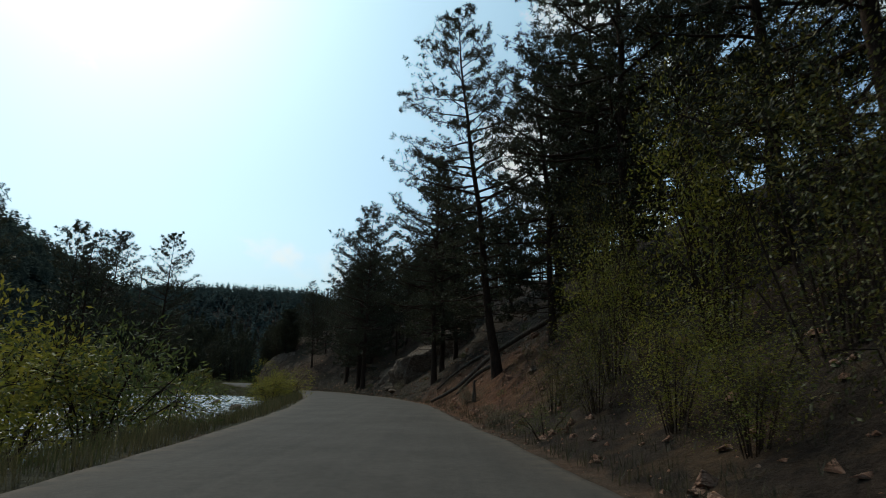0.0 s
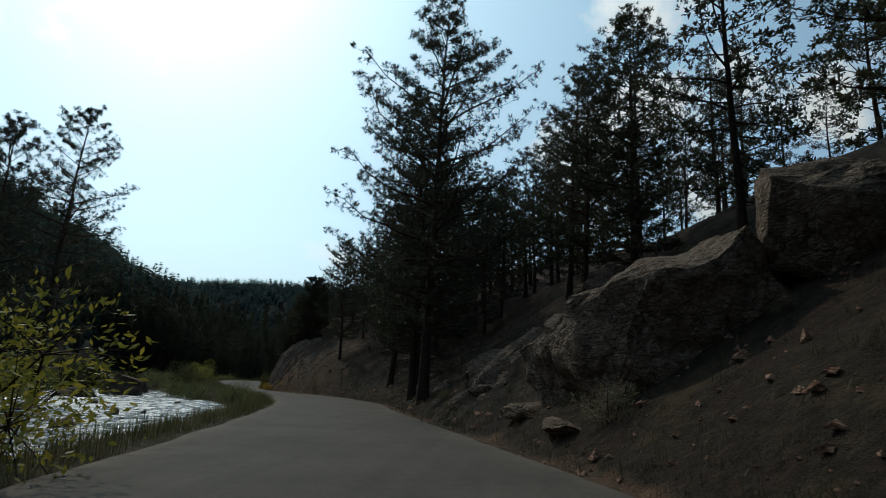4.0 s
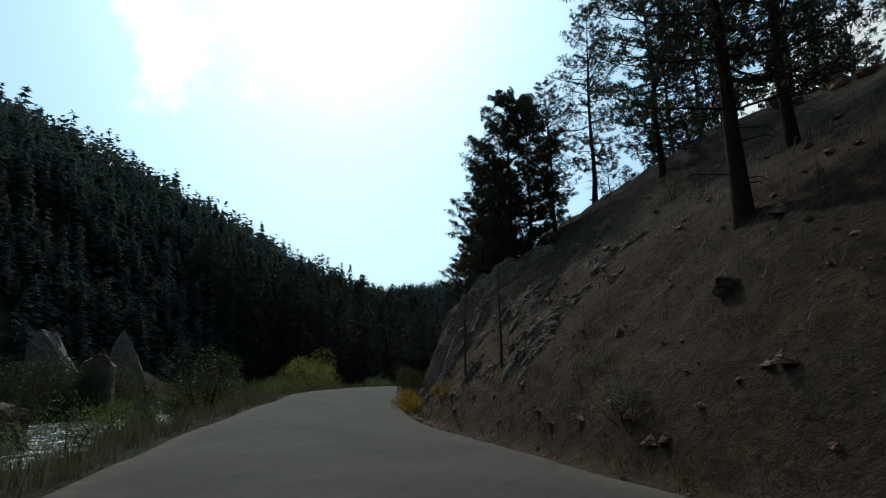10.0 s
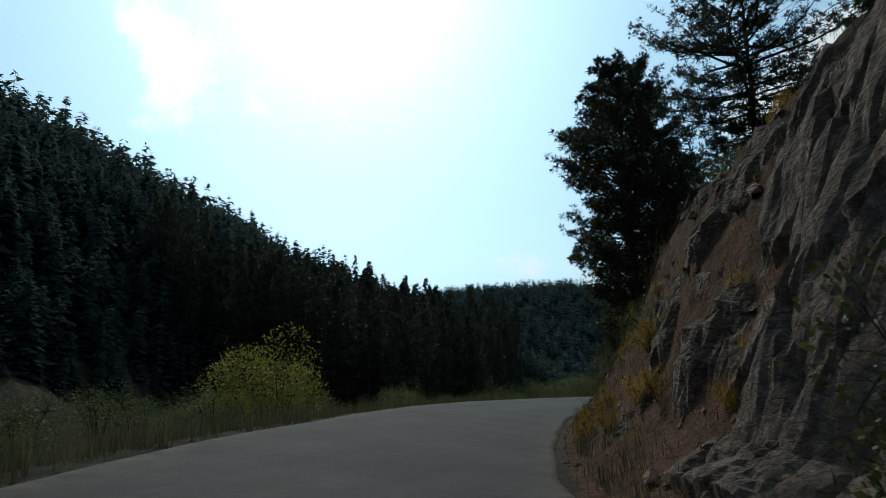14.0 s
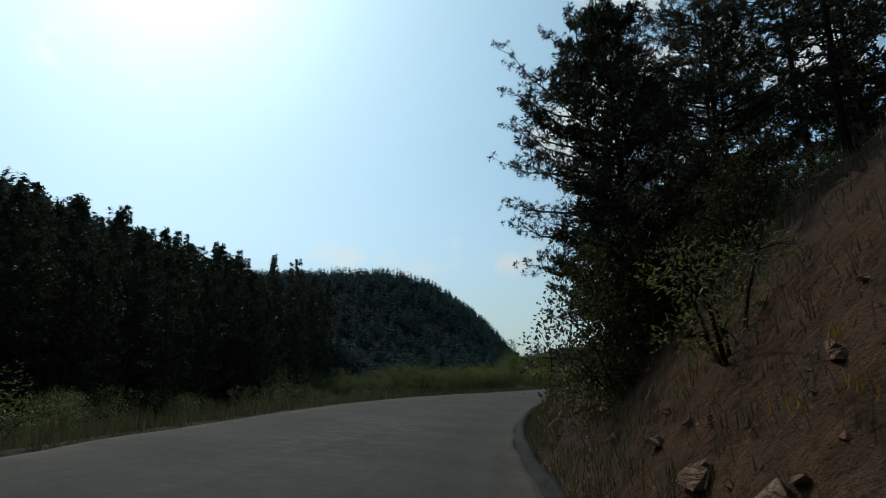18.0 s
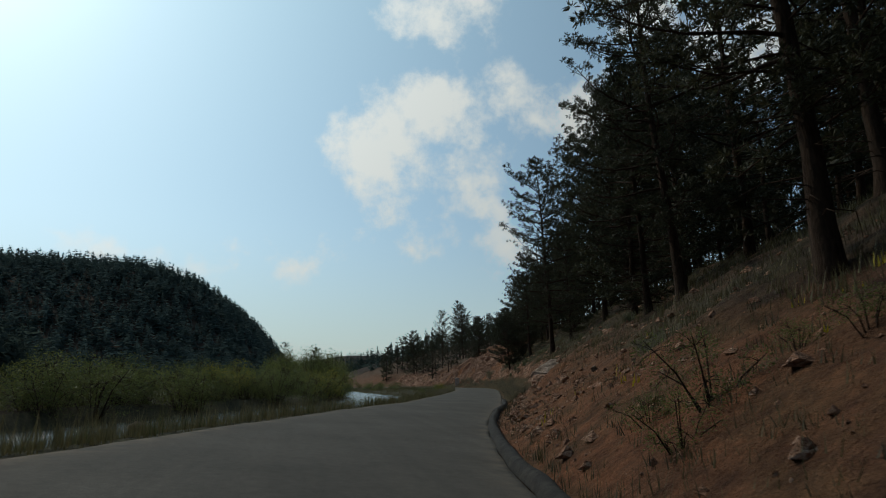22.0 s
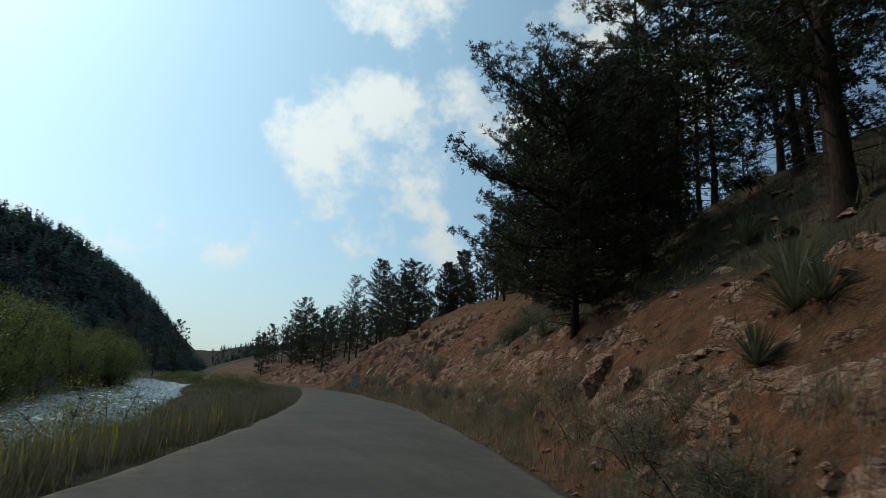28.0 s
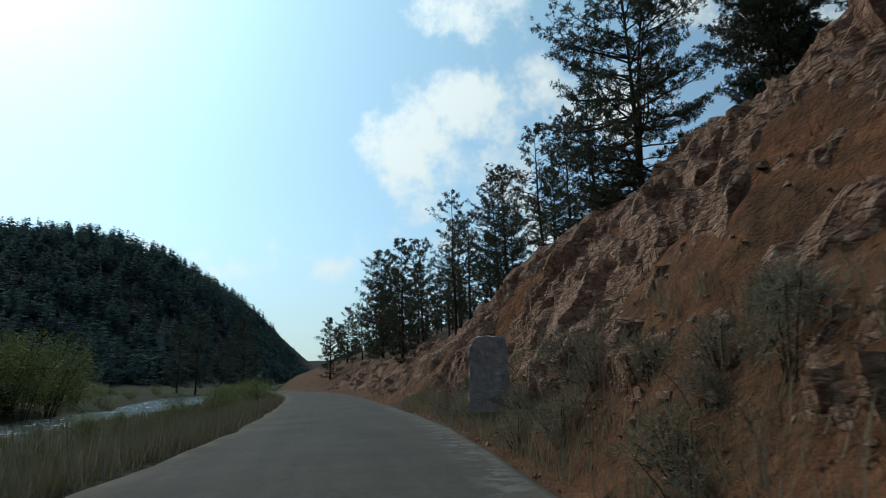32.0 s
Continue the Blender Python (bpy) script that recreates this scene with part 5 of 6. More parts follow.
# standing stone on the verge
corner_rock("standing_stone", "upright flat-faced grey granite block beside the road", -6.16, 368.07, 0.70, -14,
            ((-0.55, -0.32, -0.38), (0.56, -0.35, -0.38), (0.55, 0.33, -0.38), (-0.52, 0.32, -0.38), (-0.50, -0.30, 1.29), (-0.30, -0.29, 1.54), (0.40, -0.30, 1.60), (0.53, -0.30, 1.41), (0.50, 0.27, 1.44), (-0.46, 0.27, 1.37), (0.08, 0.29, 1.58)), ROCK_BLOCK, 31, 4)
corner_rock("rock_slab", "low pale stone leaning at the foot of the upright block", -5.45, 367.5, 0.80, 20,
            ((-0.34, -0.23, -0.23), (0.38, -0.23, -0.23), (0.30, 0.23, -0.23), (-0.30, 0.23, -0.23), (-0.23, -0.11, 0.32), (0.19, -0.08, 0.42), (0.23, 0.15, 0.27)), ROCK_TAN, 32, 2)
set_rock("boulder", "pale boulder half buried in the red bank", 253.8, 4.7, (2.3, 1.9, 1.7), 33, ROCK_PINK, 40, (6, -24), 0.60, 5, points=24, blocky=0.6)
set_rock("rock_slab", "flat grey slab lying on the red bank", 250.5, 3.9, (1.3, 0.9, 0.45), 34, ROCK_RED, 60, (4, -22), 0.5, 2)
set_rock("boulder", "red-brown boulder on the red bank", 318, 4.6, (0.9, 0.75, 0.7), 35, ROCK_RED, 10, (0, -20), 0.5, 2)
set_rock("boulder", "grey boulder on the red bank", 299.5, 5.0, (1.3, 0.9, 0.8), 36, ROCK_RED, 50, (0, -15), 0.3, 2)
set_rock("boulder", "pale rock at the top of the red cut", 252.5, 7.8, (1.0, 0.8, 0.7), 37, ROCK_RED, 80, (0, -10), 0.3, 2)


def blocks(a, b, seed):
    """Fractured rock: every cell of a jittered net has its own height and its own tilt; the joints between cells sink."""
    ia, ib = np.floor(a), np.floor(b)
    best, second = np.full(a.shape, 9.0), np.full(a.shape, 9.0)
    val = np.zeros(a.shape)
    for da in (-1, 0, 1):
        for db in (-1, 0, 1):
            ca, cb = ia + da, ib + db
            ja, jb = ca + 0.15 + 0.7 * value_noise(ca, cb, seed), cb + 0.15 + 0.7 * value_noise(ca, cb, seed + 1)
            d = np.hypot(a - ja, b - jb)
            h = value_noise(ca, cb, seed + 2) - 0.5 + (a - ja) * (value_noise(ca, cb, seed + 3) - 0.5) * 0.9 + (b - jb) * (value_noise(ca, cb, seed + 4) - 0.35) * 0.9
            nearer = d < best
            second = np.where(nearer, best, np.minimum(second, d))
            val = np.where(nearer, h, val)
            best = np.where(nearer, d, best)
    return val - 0.35 * np.clip(1 - (second - best) / 0.10, 0, 1)


def outcrop(name, label, s0, s1, d0, d1, mat, amp, scale, thr, seed, step=0.16, flute=0.0, fine=0.0):
    """Bedrock that shows through the soil: a sheet over the slope that stands proud in blocks and dips under the ground between them."""
    s, d = np.meshgrid(np.arange(s0, s1, step), np.arange(d0, d1, step), indexing="ij")
    o = edge_r(s) + d
    x, y = at(s, o)
    z = land(s, o)
    smooth_z = land(s, o, False)
    gx_, gy_ = np.gradient(smooth_z, step, axis=0), np.gradient(smooth_z, step, axis=1)
    h = np.interp(s, LS, LH)
    nl = np.sqrt(gx_ ** 2 + gy_ ** 2 + 1)
    n_s, n_o, n_z = -gx_ / nl, -gy_ / nl, 1 / nl
    nx, ny = n_s * np.sin(h) + n_o * np.cos(h), n_s * np.cos(h) - n_o * np.sin(h)
    run = smooth_z * 0.7 + d * 0.7
    a = s / scale[0] + run * 0.35
    b = run / scale[1] - s * 0.25
    q = fbm(a * 0.55, b * 0.55, seed, 3)
    if flute:
        a, b = (s + run * flute) / scale[0], (run - s * 0.5) / scale[1]
        n = 0.75 * fbm(a * 0.22, b * 0.5, seed, 3) + 0.45 * blocks(a * 0.24 + 5, b * 0.42, seed + 50) + 0.5 * blocks(a * 0.6, b, seed + 20) + (0.22 + 0.3 * fine) * blocks(a * (2.1 - 3 * fine) + 3, b * 2.4, seed + 30) + 0.18 * fbm(a * 1.2, b * 0.4, seed + 9, 3, True)
        if fine < 0:
            u = s + 0.30 * run + 0.35 * fbm(s * 0.4, run * 0.5, seed + 7, 2)
            n = -0.06 + 0.16 * fbm(s * 0.5, run * 0.5, seed, 3)
            for c, w, up in CLIFF_RIBS:
                n = np.maximum(n, up * np.exp(-np.abs((u - c) / w) ** 2.6) * (0.85 + 0.3 * fbm(run * 0.45 + c, s * 0.2, seed + 3, 2)))
            groove = np.abs(np.mod(u * 1.75 + 0.5 * fbm(s, run * 0.35, seed + 9, 2), 1.0) - 0.5) * 2
            n = n - 0.05 * np.clip(0.30 - groove, 0, 1) / 0.30 + 0.20 * blocks(s * 1.1 + run * 0.6, run * 0.55 - s * 0.3, seed + 12) + 0.05 * fbm(s * 4, run * 4, seed + 14, 3)
        elif fine:
            n = n + fine * blocks(a * 3.6 + 7, b * 6.0, seed + 40)
    else:
        n = 0.62 * q + 0.62 * blocks(a, b, seed + 20) + 0.34 * blocks(a * 2.7 + 3, b * 2.7, seed + 30) + 0.08 * fbm(a * 6, b * 6, seed + 5, 2)
    edge = np.minimum(np.minimum((s - s0) / 2.5, (s1 - s) / 2.5), np.minimum((d - d0) / 0.5 + 0.25, (d1 - d) / 1.2))
    off = amp * (n - thr) - np.clip(0.9 - edge, 0, 1) * amp * 1.3
    off = np.clip(off, -0.35, amp * 0.85 - 0.06 * np.clip(d - 4, 0, 6) * amp)
    v = np.stack([x + nx * off, y + ny * off, z + n_z * off], -1).reshape(-1, 3)
    me = mesh_from(name, v, grid_faces(*s.shape)[:, ::-1], mat, False)
    tagged(new(name, me), label, "rock", kind="structure")


# ribs of the cliff: place along the road, half width, how far they stand out
CLIFF_RIBS = ((146.6, 0.8, 0.22), (149.4, 0.5, 0.16), (151.6, 1.2, 0.50), (154.0, 0.5, 0.06), (156.4, 1.2, 0.30), (158.9, 0.5, 0.16), (160.4, 0.4, 0.14))

outcrop("cliff", "fluted dark granite cliff above the bend", 143, 160, 0.7, 8.5, ROCK_CLIFF, 1.0, (1.1, 2.6), 0.0, 81, 0.08, 0.9, -1)
outcrop("rock_ledge", "broken reddish ledges where the cliff runs out into the slope", 156, 166, 0.8, 5.5, ROCK_GREY, 0.42, (1.2, 0.7), 0.14, 88, 0.11)
outcrop("rock_ledge", "low granite ledges at the foot of the slope", 130, 148, 0.9, 6.5, ROCK_GREY, 0.45, (1.0, 1.3), 0.10, 82, 0.13)
outcrop("rock_ledge", "broken granite ledges below the pines", 68, 88, 1.2, 5.5, ROCK_GREY, 0.55, (2.0, 1.2), 0.18, 83)
outcrop("rock_face", "broken reddish rock face over the road", 354, 402, 1.2, 9.6, ROCK_RED, 0.8, (0.95, 2.0), -0.24, 84, 0.11, 0.75, 0.16)
outcrop("rock_face", "weathered red rock breaking through the cut bank", 256, 300, 0.9, 4.6, ROCK_RED, 0.34, (0.75, 0.42), 0.16, 85, 0.16)
outcrop("rock_face", "weathered red rock breaking through the cut bank", 300, 356, 0.9, 5.2, ROCK_RED, 0.34, (0.75, 0.42), 0.12, 86, 0.16)
outcrop("rock_face", "rocky red slope by the far bend", 402, 470, 1.0, 8.5, ROCK_RED, 1.2, (2.6, 1.5), -0.1, 87, 0.35)

for i, (s, o, size, turn, tip) in enumerate(((363.0, 5.3, (1.7, 1.0, 1.1), 20, (8, -30)), (360.6, 5.0, (1.6, 1.0, 0.9), 75, (0, -24)), (371.5, 8.0, (1.9, 1.2, 1.2), 40, (10, -28)), (375.9, 8.1, (2.4, 1.4, 1.5), 10, (5, -20)),
                                          (373.5, 9.6, (1.9, 1.3, 1.5), 60, (0, -18)), (362.2, 4.6, (1.3, 0.8, 0.9), 5, (12, -30)), (371.5, 6.8, (1.6, 0.9, 1.3), 30, (0, -30)), (374.5, 8.0, (1.8, 1.2, 1.4), 85, (6, -22)),
                                          (357.2, 6.2, (1.6, 1.0, 0.9), 15, (0, -26)), (359.2, 3.6, (0.9, 0.6, 0.5), 50, (0, -20)), (377.5, 5.6, (1.5, 1.0, 1.4), 25, (0, -24)), (368.0, 5.2, (1.3, 0.9, 1.0), 70, (4, -26)))):
    set_rock("boulder", "angular block of red-brown granite jutting from the rock face", s, o, size, 540 + i, ROCK_RED, turn, tip, 0.42, 3, "blocks on the rock face", points=14, blocky=0.7)
for i, (s, o, size, turn) in enumerate(((317.6, 4.3, (0.9, 0.6, 0.8), 30), (315.8, 4.4, (0.8, 0.55, 0.75), 70), (325.5, 4.0, (0.8, 0.5, 0.4), 10), (328.5, 4.2, (0.7, 0.45, 0.4), 50))):
    set_rock("boulder", "pale red rock showing through the red bank", s, o, size, 560 + i, ROCK_RED, turn, (0, -22), 0.5, 2, "pale rocks in the bank")

rocks = [rock_mesh("rock", 500 + i, (1.0, 0.8 - 0.03 * i, 0.62), ROCK_RED if i % 3 else ROCK_GREY, 18, 0.45, 1) for i in range(9)]
rr = np.random.default_rng(21)
LOOSE = "loose rocks on the bank"


def scatter_rocks(count, s0, s1, d0, d1, r0, r1, label):
    for _ in range(count):
        s, d = rr.uniform(s0, s1), rr.uniform(d0, d1)
        o = float(edge_r(s)) + d
        x, y = at(s, o)
        k = r0 + (r1 - r0) * rr.uniform(0, 1) ** 2.2
        ob = new("rock", rocks[int(rr.integers(0, 9))])
        z = float(land(np.array([s]), np.array([o]))[0])
        ob.matrix_basis = pose(float(x), float(y), z + 0.10 * k, rr.uniform(-30, 30), rr.uniform(-40, 10), rr.uniform(0, 360)) @ Matrix.Scale(k, 4)
        tagged(ob, label, "rock", LOOSE)


scatter_rocks(26, 26, 60, 1.0, 7, 0.2, 0.8, "reddish-grey rock lying on the pine slope")
scatter_rocks(22, 100, 145, 1.0, 9, 0.2, 0.7, "reddish-grey rock lying on the dry slope")
scatter_rocks(30, 127, 136, 13, 17, 0.4, 1.3, "grey rock in the scree along the crest")
scatter_rocks(30, 154, 215, 0.9, 8, 0.10, 0.34, "grey rock on the shrubby bank")
scatter_rocks(70, 236, 300, 0.9, 6.0, 0.15, 0.5, "pale red rock loose on the red cut bank")
scatter_rocks(70, 296, 350, 0.9, 6.5, 0.15, 0.5, "pale red rock loose on the red cut bank")
scatter_rocks(60, 345, 400, 0.9, 10, 0.2, 0.9, "broken red rock below the rock face")

# rocks in the river
for i in range(46):
    s = rr.uniform(40, 340)
    n_, f_ = np.interp(s, RIVER_S, RIVER_N), np.interp(s, RIVER_S, RIVER_F)
    o = -rr.uniform(n_ + 0.5, f_ - 1)
    if 160 < s < 245:
        continue
    x, y = at(s, o)
    k = 0.5 + 1.4 * rr.uniform(0, 1) ** 2
    ob = new("river_rock", rocks[(int(rr.integers(0, 3)) * 3) % 9])
    ob.matrix_basis = pose(float(x), float(y), WATER_Z + 0.05 * k, rr.uniform(-15, 15), rr.uniform(-15, 15), rr.uniform(0, 360)) @ Matrix.Scale(k, 4)
    tagged(ob, "wet dark rock standing in the river", "rock", "rocks in the river")


def stones(name, label, seed, n, split, d0, d1, r0, r1):
    """Small angular stones along the road's edge and down the cut banks."""
    rng = np.random.default_rng(seed)
    s = np.r_[rng.uniform(5, 232, split), rng.uniform(232, 402, n - split)]
    d = d0 + d1 * rng.uniform(0, 1, n) ** 1.8
    o = edge_r(s) + d
    x, y = at(s, o)
    z = land(s, o)
    r = r0 + r1 * rng.uniform(0, 1, n) ** 3
    base = np.array([(1, 0, 0), (-0.5, 0.87, 0), (-0.5, -0.87, 0), (0.1, 0.1, 0.8), (0.45, 0.5, 0.45), (-0.6, 0.1, 0.5)]) * 1.0
    f = np.array([(0, 4, 3), (4, 1, 3), (1, 5, 3), (5, 2, 3), (2, 0, 3), (0, 1, 4), (1, 2, 5)])
    a = rng.uniform(0, 6.28, n)
    c, sn = np.cos(a)[:, None], np.sin(a)[:, None]
    jit = 1 + rng.normal(0, 0.22, (n, 6, 3))
    b = base[None] * jit * r[:, None, None]
    v = np.stack([b[..., 0] * c - b[..., 1] * sn + x[:, None], b[..., 0] * sn + b[..., 1] * c + y[:, None], b[..., 2] + z[:, None] - r[:, None] * 0.1], -1)
    F = f[None] + (np.arange(n) * 6)[:, None, None]
    tagged(new(name, mesh_from(name, v.reshape(-1, 3), F.reshape(-1, 3), ROCK_RED)), label, "gravel", kind="stuff")


stones("gravel", "small loose stones on the bank and road edge", 31, 6500, 2200, 0.15, 6.0, 0.02, 0.11)
stones("rubble", "angular broken stones over the bare banks", 32, 5200, 1900, 0.8, 9.0, 0.04, 0.22)

# ---- dead wood ----


def log(name, label, a, b, r, seed, stubs=6):
    """A fallen trunk lying along the slope from a to b, given as along, across, clearance."""
    rng = np.random.default_rng(seed)
    pts = []
    for t in np.linspace(0, 1, 12):
        s, o = a[0] + (b[0] - a[0]) * t, a[1] + (b[1] - a[1]) * t
        x, y = at(s, o)
        pts.append((float(x) + rng.normal(0, 0.03), float(y) + rng.normal(0, 0.03), float(land(np.array([s]), np.array([o]), False)[0]) + r * 0.9 + 0.12 + 0.25 * math.sin(t * 3.1)))
    pieces = [tube(pts, r * np.linspace(0.55, 1.15, 12), 8)]
    ob = new(name, mesh_from(name, *gather(pieces), DEADWOOD, True))
    tagged(ob, label, "log")
    for _ in range(stubs):
        i = int(rng.integers(1, 11))
        d = rng.normal(size=3)
        d[2] = abs(d[2])
        d = d / np.linalg.norm(d) * rng.uniform(0.3, 0.9)
        p = np.array(pts[i])
        part("branch_stub", mesh_from("branch_stub", *tube(np.stack([p, p + d * 0.5, p + d]), [0.035, 0.025, 0.008], 4), DEADWOOD, True), ob)


log("fallen_log", "long grey fallen log lying down the slope to the road", (41.2, 4.5), (34.5, 12.5), 0.17, 41)
log("fallen_log", "short barkless log on the red soil", (38.6, 5.6), (36.8, 7.4), 0.13, 42, 3)
log("fallen_log", "long grey fallen log high on the pine slope", (33.5, 12.6), (26, 17), 0.22, 43)
log("fallen_log", "broken grey log among rocks below the pines", (45.5, 5.6), (43.5, 8.6), 0.11, 44)


def snag(s, o, H, r, seed, label, limbs=7):
    rng = np.random.default_rng(seed)
    x, y = at(s, o)
    z = float(land(np.array([float(s)]), np.array([float(o)]))[0])
    zs = np.linspace(-0.3, H, 7)
    pts = np.c_[np.cumsum(rng.normal(0, 0.02 * H / 6, 7)), np.cumsum(rng.normal(0, 0.02 * H / 6, 7)), zs]
    ob = empty("dead_tree", label, "tree")
    ob.matrix_basis = pose(float(x), float(y), z)
    part("trunk", mesh_from("trunk", *tube(pts, r * np.linspace(1, 0.25, 7), 7), DEADWOOD, True), ob)
    for _ in range(limbs):
        u = rng.uniform(0.45, 0.97)
        p = np.array([np.interp(u * H, zs, pts[:, 0]), np.interp(u * H, zs, pts[:, 1]), u * H])
        a, ln = rng.uniform(0, 6.28), H * rng.uniform(0.08, 0.18)
        q = np.stack([p, p + ln * 0.5 * np.array([math.cos(a), math.sin(a), 0.4]), p + ln * np.array([math.cos(a + 0.3), math.sin(a + 0.3), 1.0])])
        part("branch", mesh_from("branch", *tube(q, [r * 0.3, r * 0.2, r * 0.06], 4), DEADWOOD, True), ob)


snag(31.6, 5.2, 1.1, 0.15, 56, "broken grey stump on the pine slope", 3)
snag(131, -24.5, 23.5, 0.3, 51, "bare dead pine standing above the far bank", 11)
snag(139, 4.3, 3.0, 0.06, 52, "thin bare dead sapling on the slope", 4)
snag(134.5, 4.6, 3.2, 0.06, 53, "thin bare dead sapling on the slope", 3)
snag(117, 5.2, 2.4, 0.05, 54, "thin bare dead sapling on the slope", 3)
snag(119.5, 9.5, 3.4, 0.06, 55, "thin bare dead sapling on the slope", 5)

# ---- shrubs ----


def shrub_meshes(seed, R, H, leaves, leaf, mat, lobes=9, droop=0.3, twig=(0.016, 0.005), slim=0.2, skirt=0.14):
    rng = np.random.default_rng(seed)
    wood, cs, ns = [], [], []
    cen = np.c_[rng.normal(0, 0.42, (lobes, 2)) * R, H * rng.uniform(skirt, 0.86, lobes)]
    for c in cen:
        base = np.array([c[0] * 0.25, c[1] * 0.25, -0.1])
        mid = (base + c) / 2 + np.array([0, 0, H * 0.12])
        wood.append(tube(np.stack([base, mid, c, c + (c - mid) * 0.5]), [twig[0] * 1.6, twig[0], twig[0] * 0.7, twig[1]], 4))
        m = leaves // lobes
        d = rng.normal(size=(m, 3))
        d /= np.linalg.norm(d, axis=1)[:, None]
        rad = rng.uniform(0.35, 1.0, (m, 1)) ** 0.6
        size = np.array([0.50 * R, 0.50 * R, 0.30 * H]) * rng.uniform(0.75, 1.2)
        p = c + d * rad * size
        p += rng.normal(0, 0.10 * R, p.shape) * (rng.uniform(0, 1, (m, 1)) < 0.2)
        ok_ = p[:, 2] > (0.03 if skirt > 0 else -0.25) * H
        cs.append(p[ok_]), ns.append(d[ok_])
        for q in p[:max(4, m // 40)]:
            wood.append(tube(np.stack([c, (c + q) / 2 + np.array([0, 0, 0.03]), q]), [twig[0] * 0.6, twig[0] * 0.4, twig[1]], 3))
    c, d = np.concatenate(cs), np.concatenate(ns)
    n = len(c)
    ax = d + rng.normal(0, 0.7, (n, 3)) + np.array([0, 0, 0.4 - droop])
    ax /= np.linalg.norm(ax, axis=1)[:, None]
    sd = np.cross(ax, rng.normal(size=(n, 3)))
    sd /= np.linalg.norm(sd, axis=1)[:, None]
    L = leaf * rng.uniform(0.6, 1.3, (n, 1))
    v = np.stack([c, c + ax * L * 0.5 + sd * L * slim, c + ax * L, c + ax * L * 0.5 - sd * L * slim], 1).reshape(-1, 3)
    f = np.arange(len(v)).reshape(-1, 4)
    return mesh_from("stem", *gather(wood), BARK, True), mesh_from("foliage", v, f, mat)


def shrub_kind(name, label, category, group, *a, **k):
    st, fo = shrub_meshes(*a, **k)
    ob = empty(name, label, category, group)
    part("stem", st, ob), part("foliage", fo, ob)
    return ob


KINDS = {
    "willow": [shrub_kind("willow_bush", "grey-green willow bush on the river bank", "bush", "willows along the river", 600 + i, 1.5, 2.6, 2900, 0.115, WILLOW, 12, slim=0.14, skirt=0.03) for i in range(4)],
    "yellow": [shrub_kind("yellow_bush", "rounded willow bush turning yellow beside the road", "bush", "yellowing bushes", 610 + i, 1.5, 2.6, 3600, 0.095, YELLOWGREEN) for i in range(2)],
    "gold": [shrub_kind("golden_shrub", "golden-leaved autumn shrub at the foot of the rocks", "bush", "golden shrubs", 620 + i, 0.7, 1.3, 2400, 0.062, GOLD, 10) for i in range(2)],
    "sage": [shrub_kind("sagebrush", "dry grey sagebrush on the bank", "bush", "dry brush on the bank", 630 + i, 0.6, 0.85, 1500, 0.125, SAGE, 11, 0.0, (0.009, 0.003), 0.055) for i in range(3)],
    "green": [shrub_kind("green_shrub", "low green shrub on the bank", "bush", "green shrubs", 640 + i, 0.75, 1.2, 1700, 0.058, WILLOW, 8) for i in range(2)],
    "tall": [shrub_kind("tall_shrub", "tall green shrub against the wooded slope", "bush", "tall green shrubs", 645 + i, 1.7, 4.0, 3200, 0.12, WILLOW, 12) for i in range(2)],
    "thicket": [shrub_kind("leafy_shrub", "dense dark green shrub overhanging the bank", "bush", "leafy shrubs on the bank", 660 + i, 1.35, 2.7, 9000, 0.085, THICKET, 24, slim=0.28, skirt=-0.06) for i in range(2)],
    "oak": [shrub_kind("leafy_tree", "broad-leaved tree with yellow-green leaves beside the road", "tree", "broad-leaved trees", 650 + i, 2.2, 5.5, 6600, 0.105, OAKLEAF if i else YELLOWGREEN, 20) for i in range(2)],
}
shown = set()
KIND_H = dict(thicket=2.7, willow=2.6, yellow=2.6, gold=1.3, sage=0.85, green=1.2, tall=4.0, oak=5.5)
sr = np.random.default_rng(61)


def shrub(kind, s, o, H, wide=1.0):
    i = int(sr.integers(0, len(KINDS[kind])))
    for j in range(len(KINDS[kind])):
        if (kind, j) not in shown:
            i = j
    ob = KINDS[kind][i]
    x, y = at(s, o)
    z = float(land(np.array([float(s)]), np.array([float(o)]))[0])
    k = H / KIND_H[kind]
    m = pose(float(x), float(y), z - 0.05, sr.normal(0, 3), sr.normal(0, 3), sr.uniform(0, 360)) @ Matrix.Diagonal((k * wide, k * wide, k, 1))
    if (kind, i) in shown:
        ob = copy_thing(ob, Matrix.Identity(4))
    shown.add((kind, i))
    ob.matrix_basis = m


# leafy trees close to the start
for s, o, H, w in ((9, 7.0, 5.5, 0.9), (13.5, 7.6, 6.5, 0.8), (17, 6.4, 4.4, 0.9), (20, 8.0, 6.0, 0.75), (6, 5.6, 3.6, 1.0), (11, 5.2, 2.6, 1.1), (15.5, 5.4, 2.4, 1.1), (19, 5.3, 2.0, 1.2), (8, 4.8, 2.0, 1.2)):
    shrub("oak", s, o, H, w)
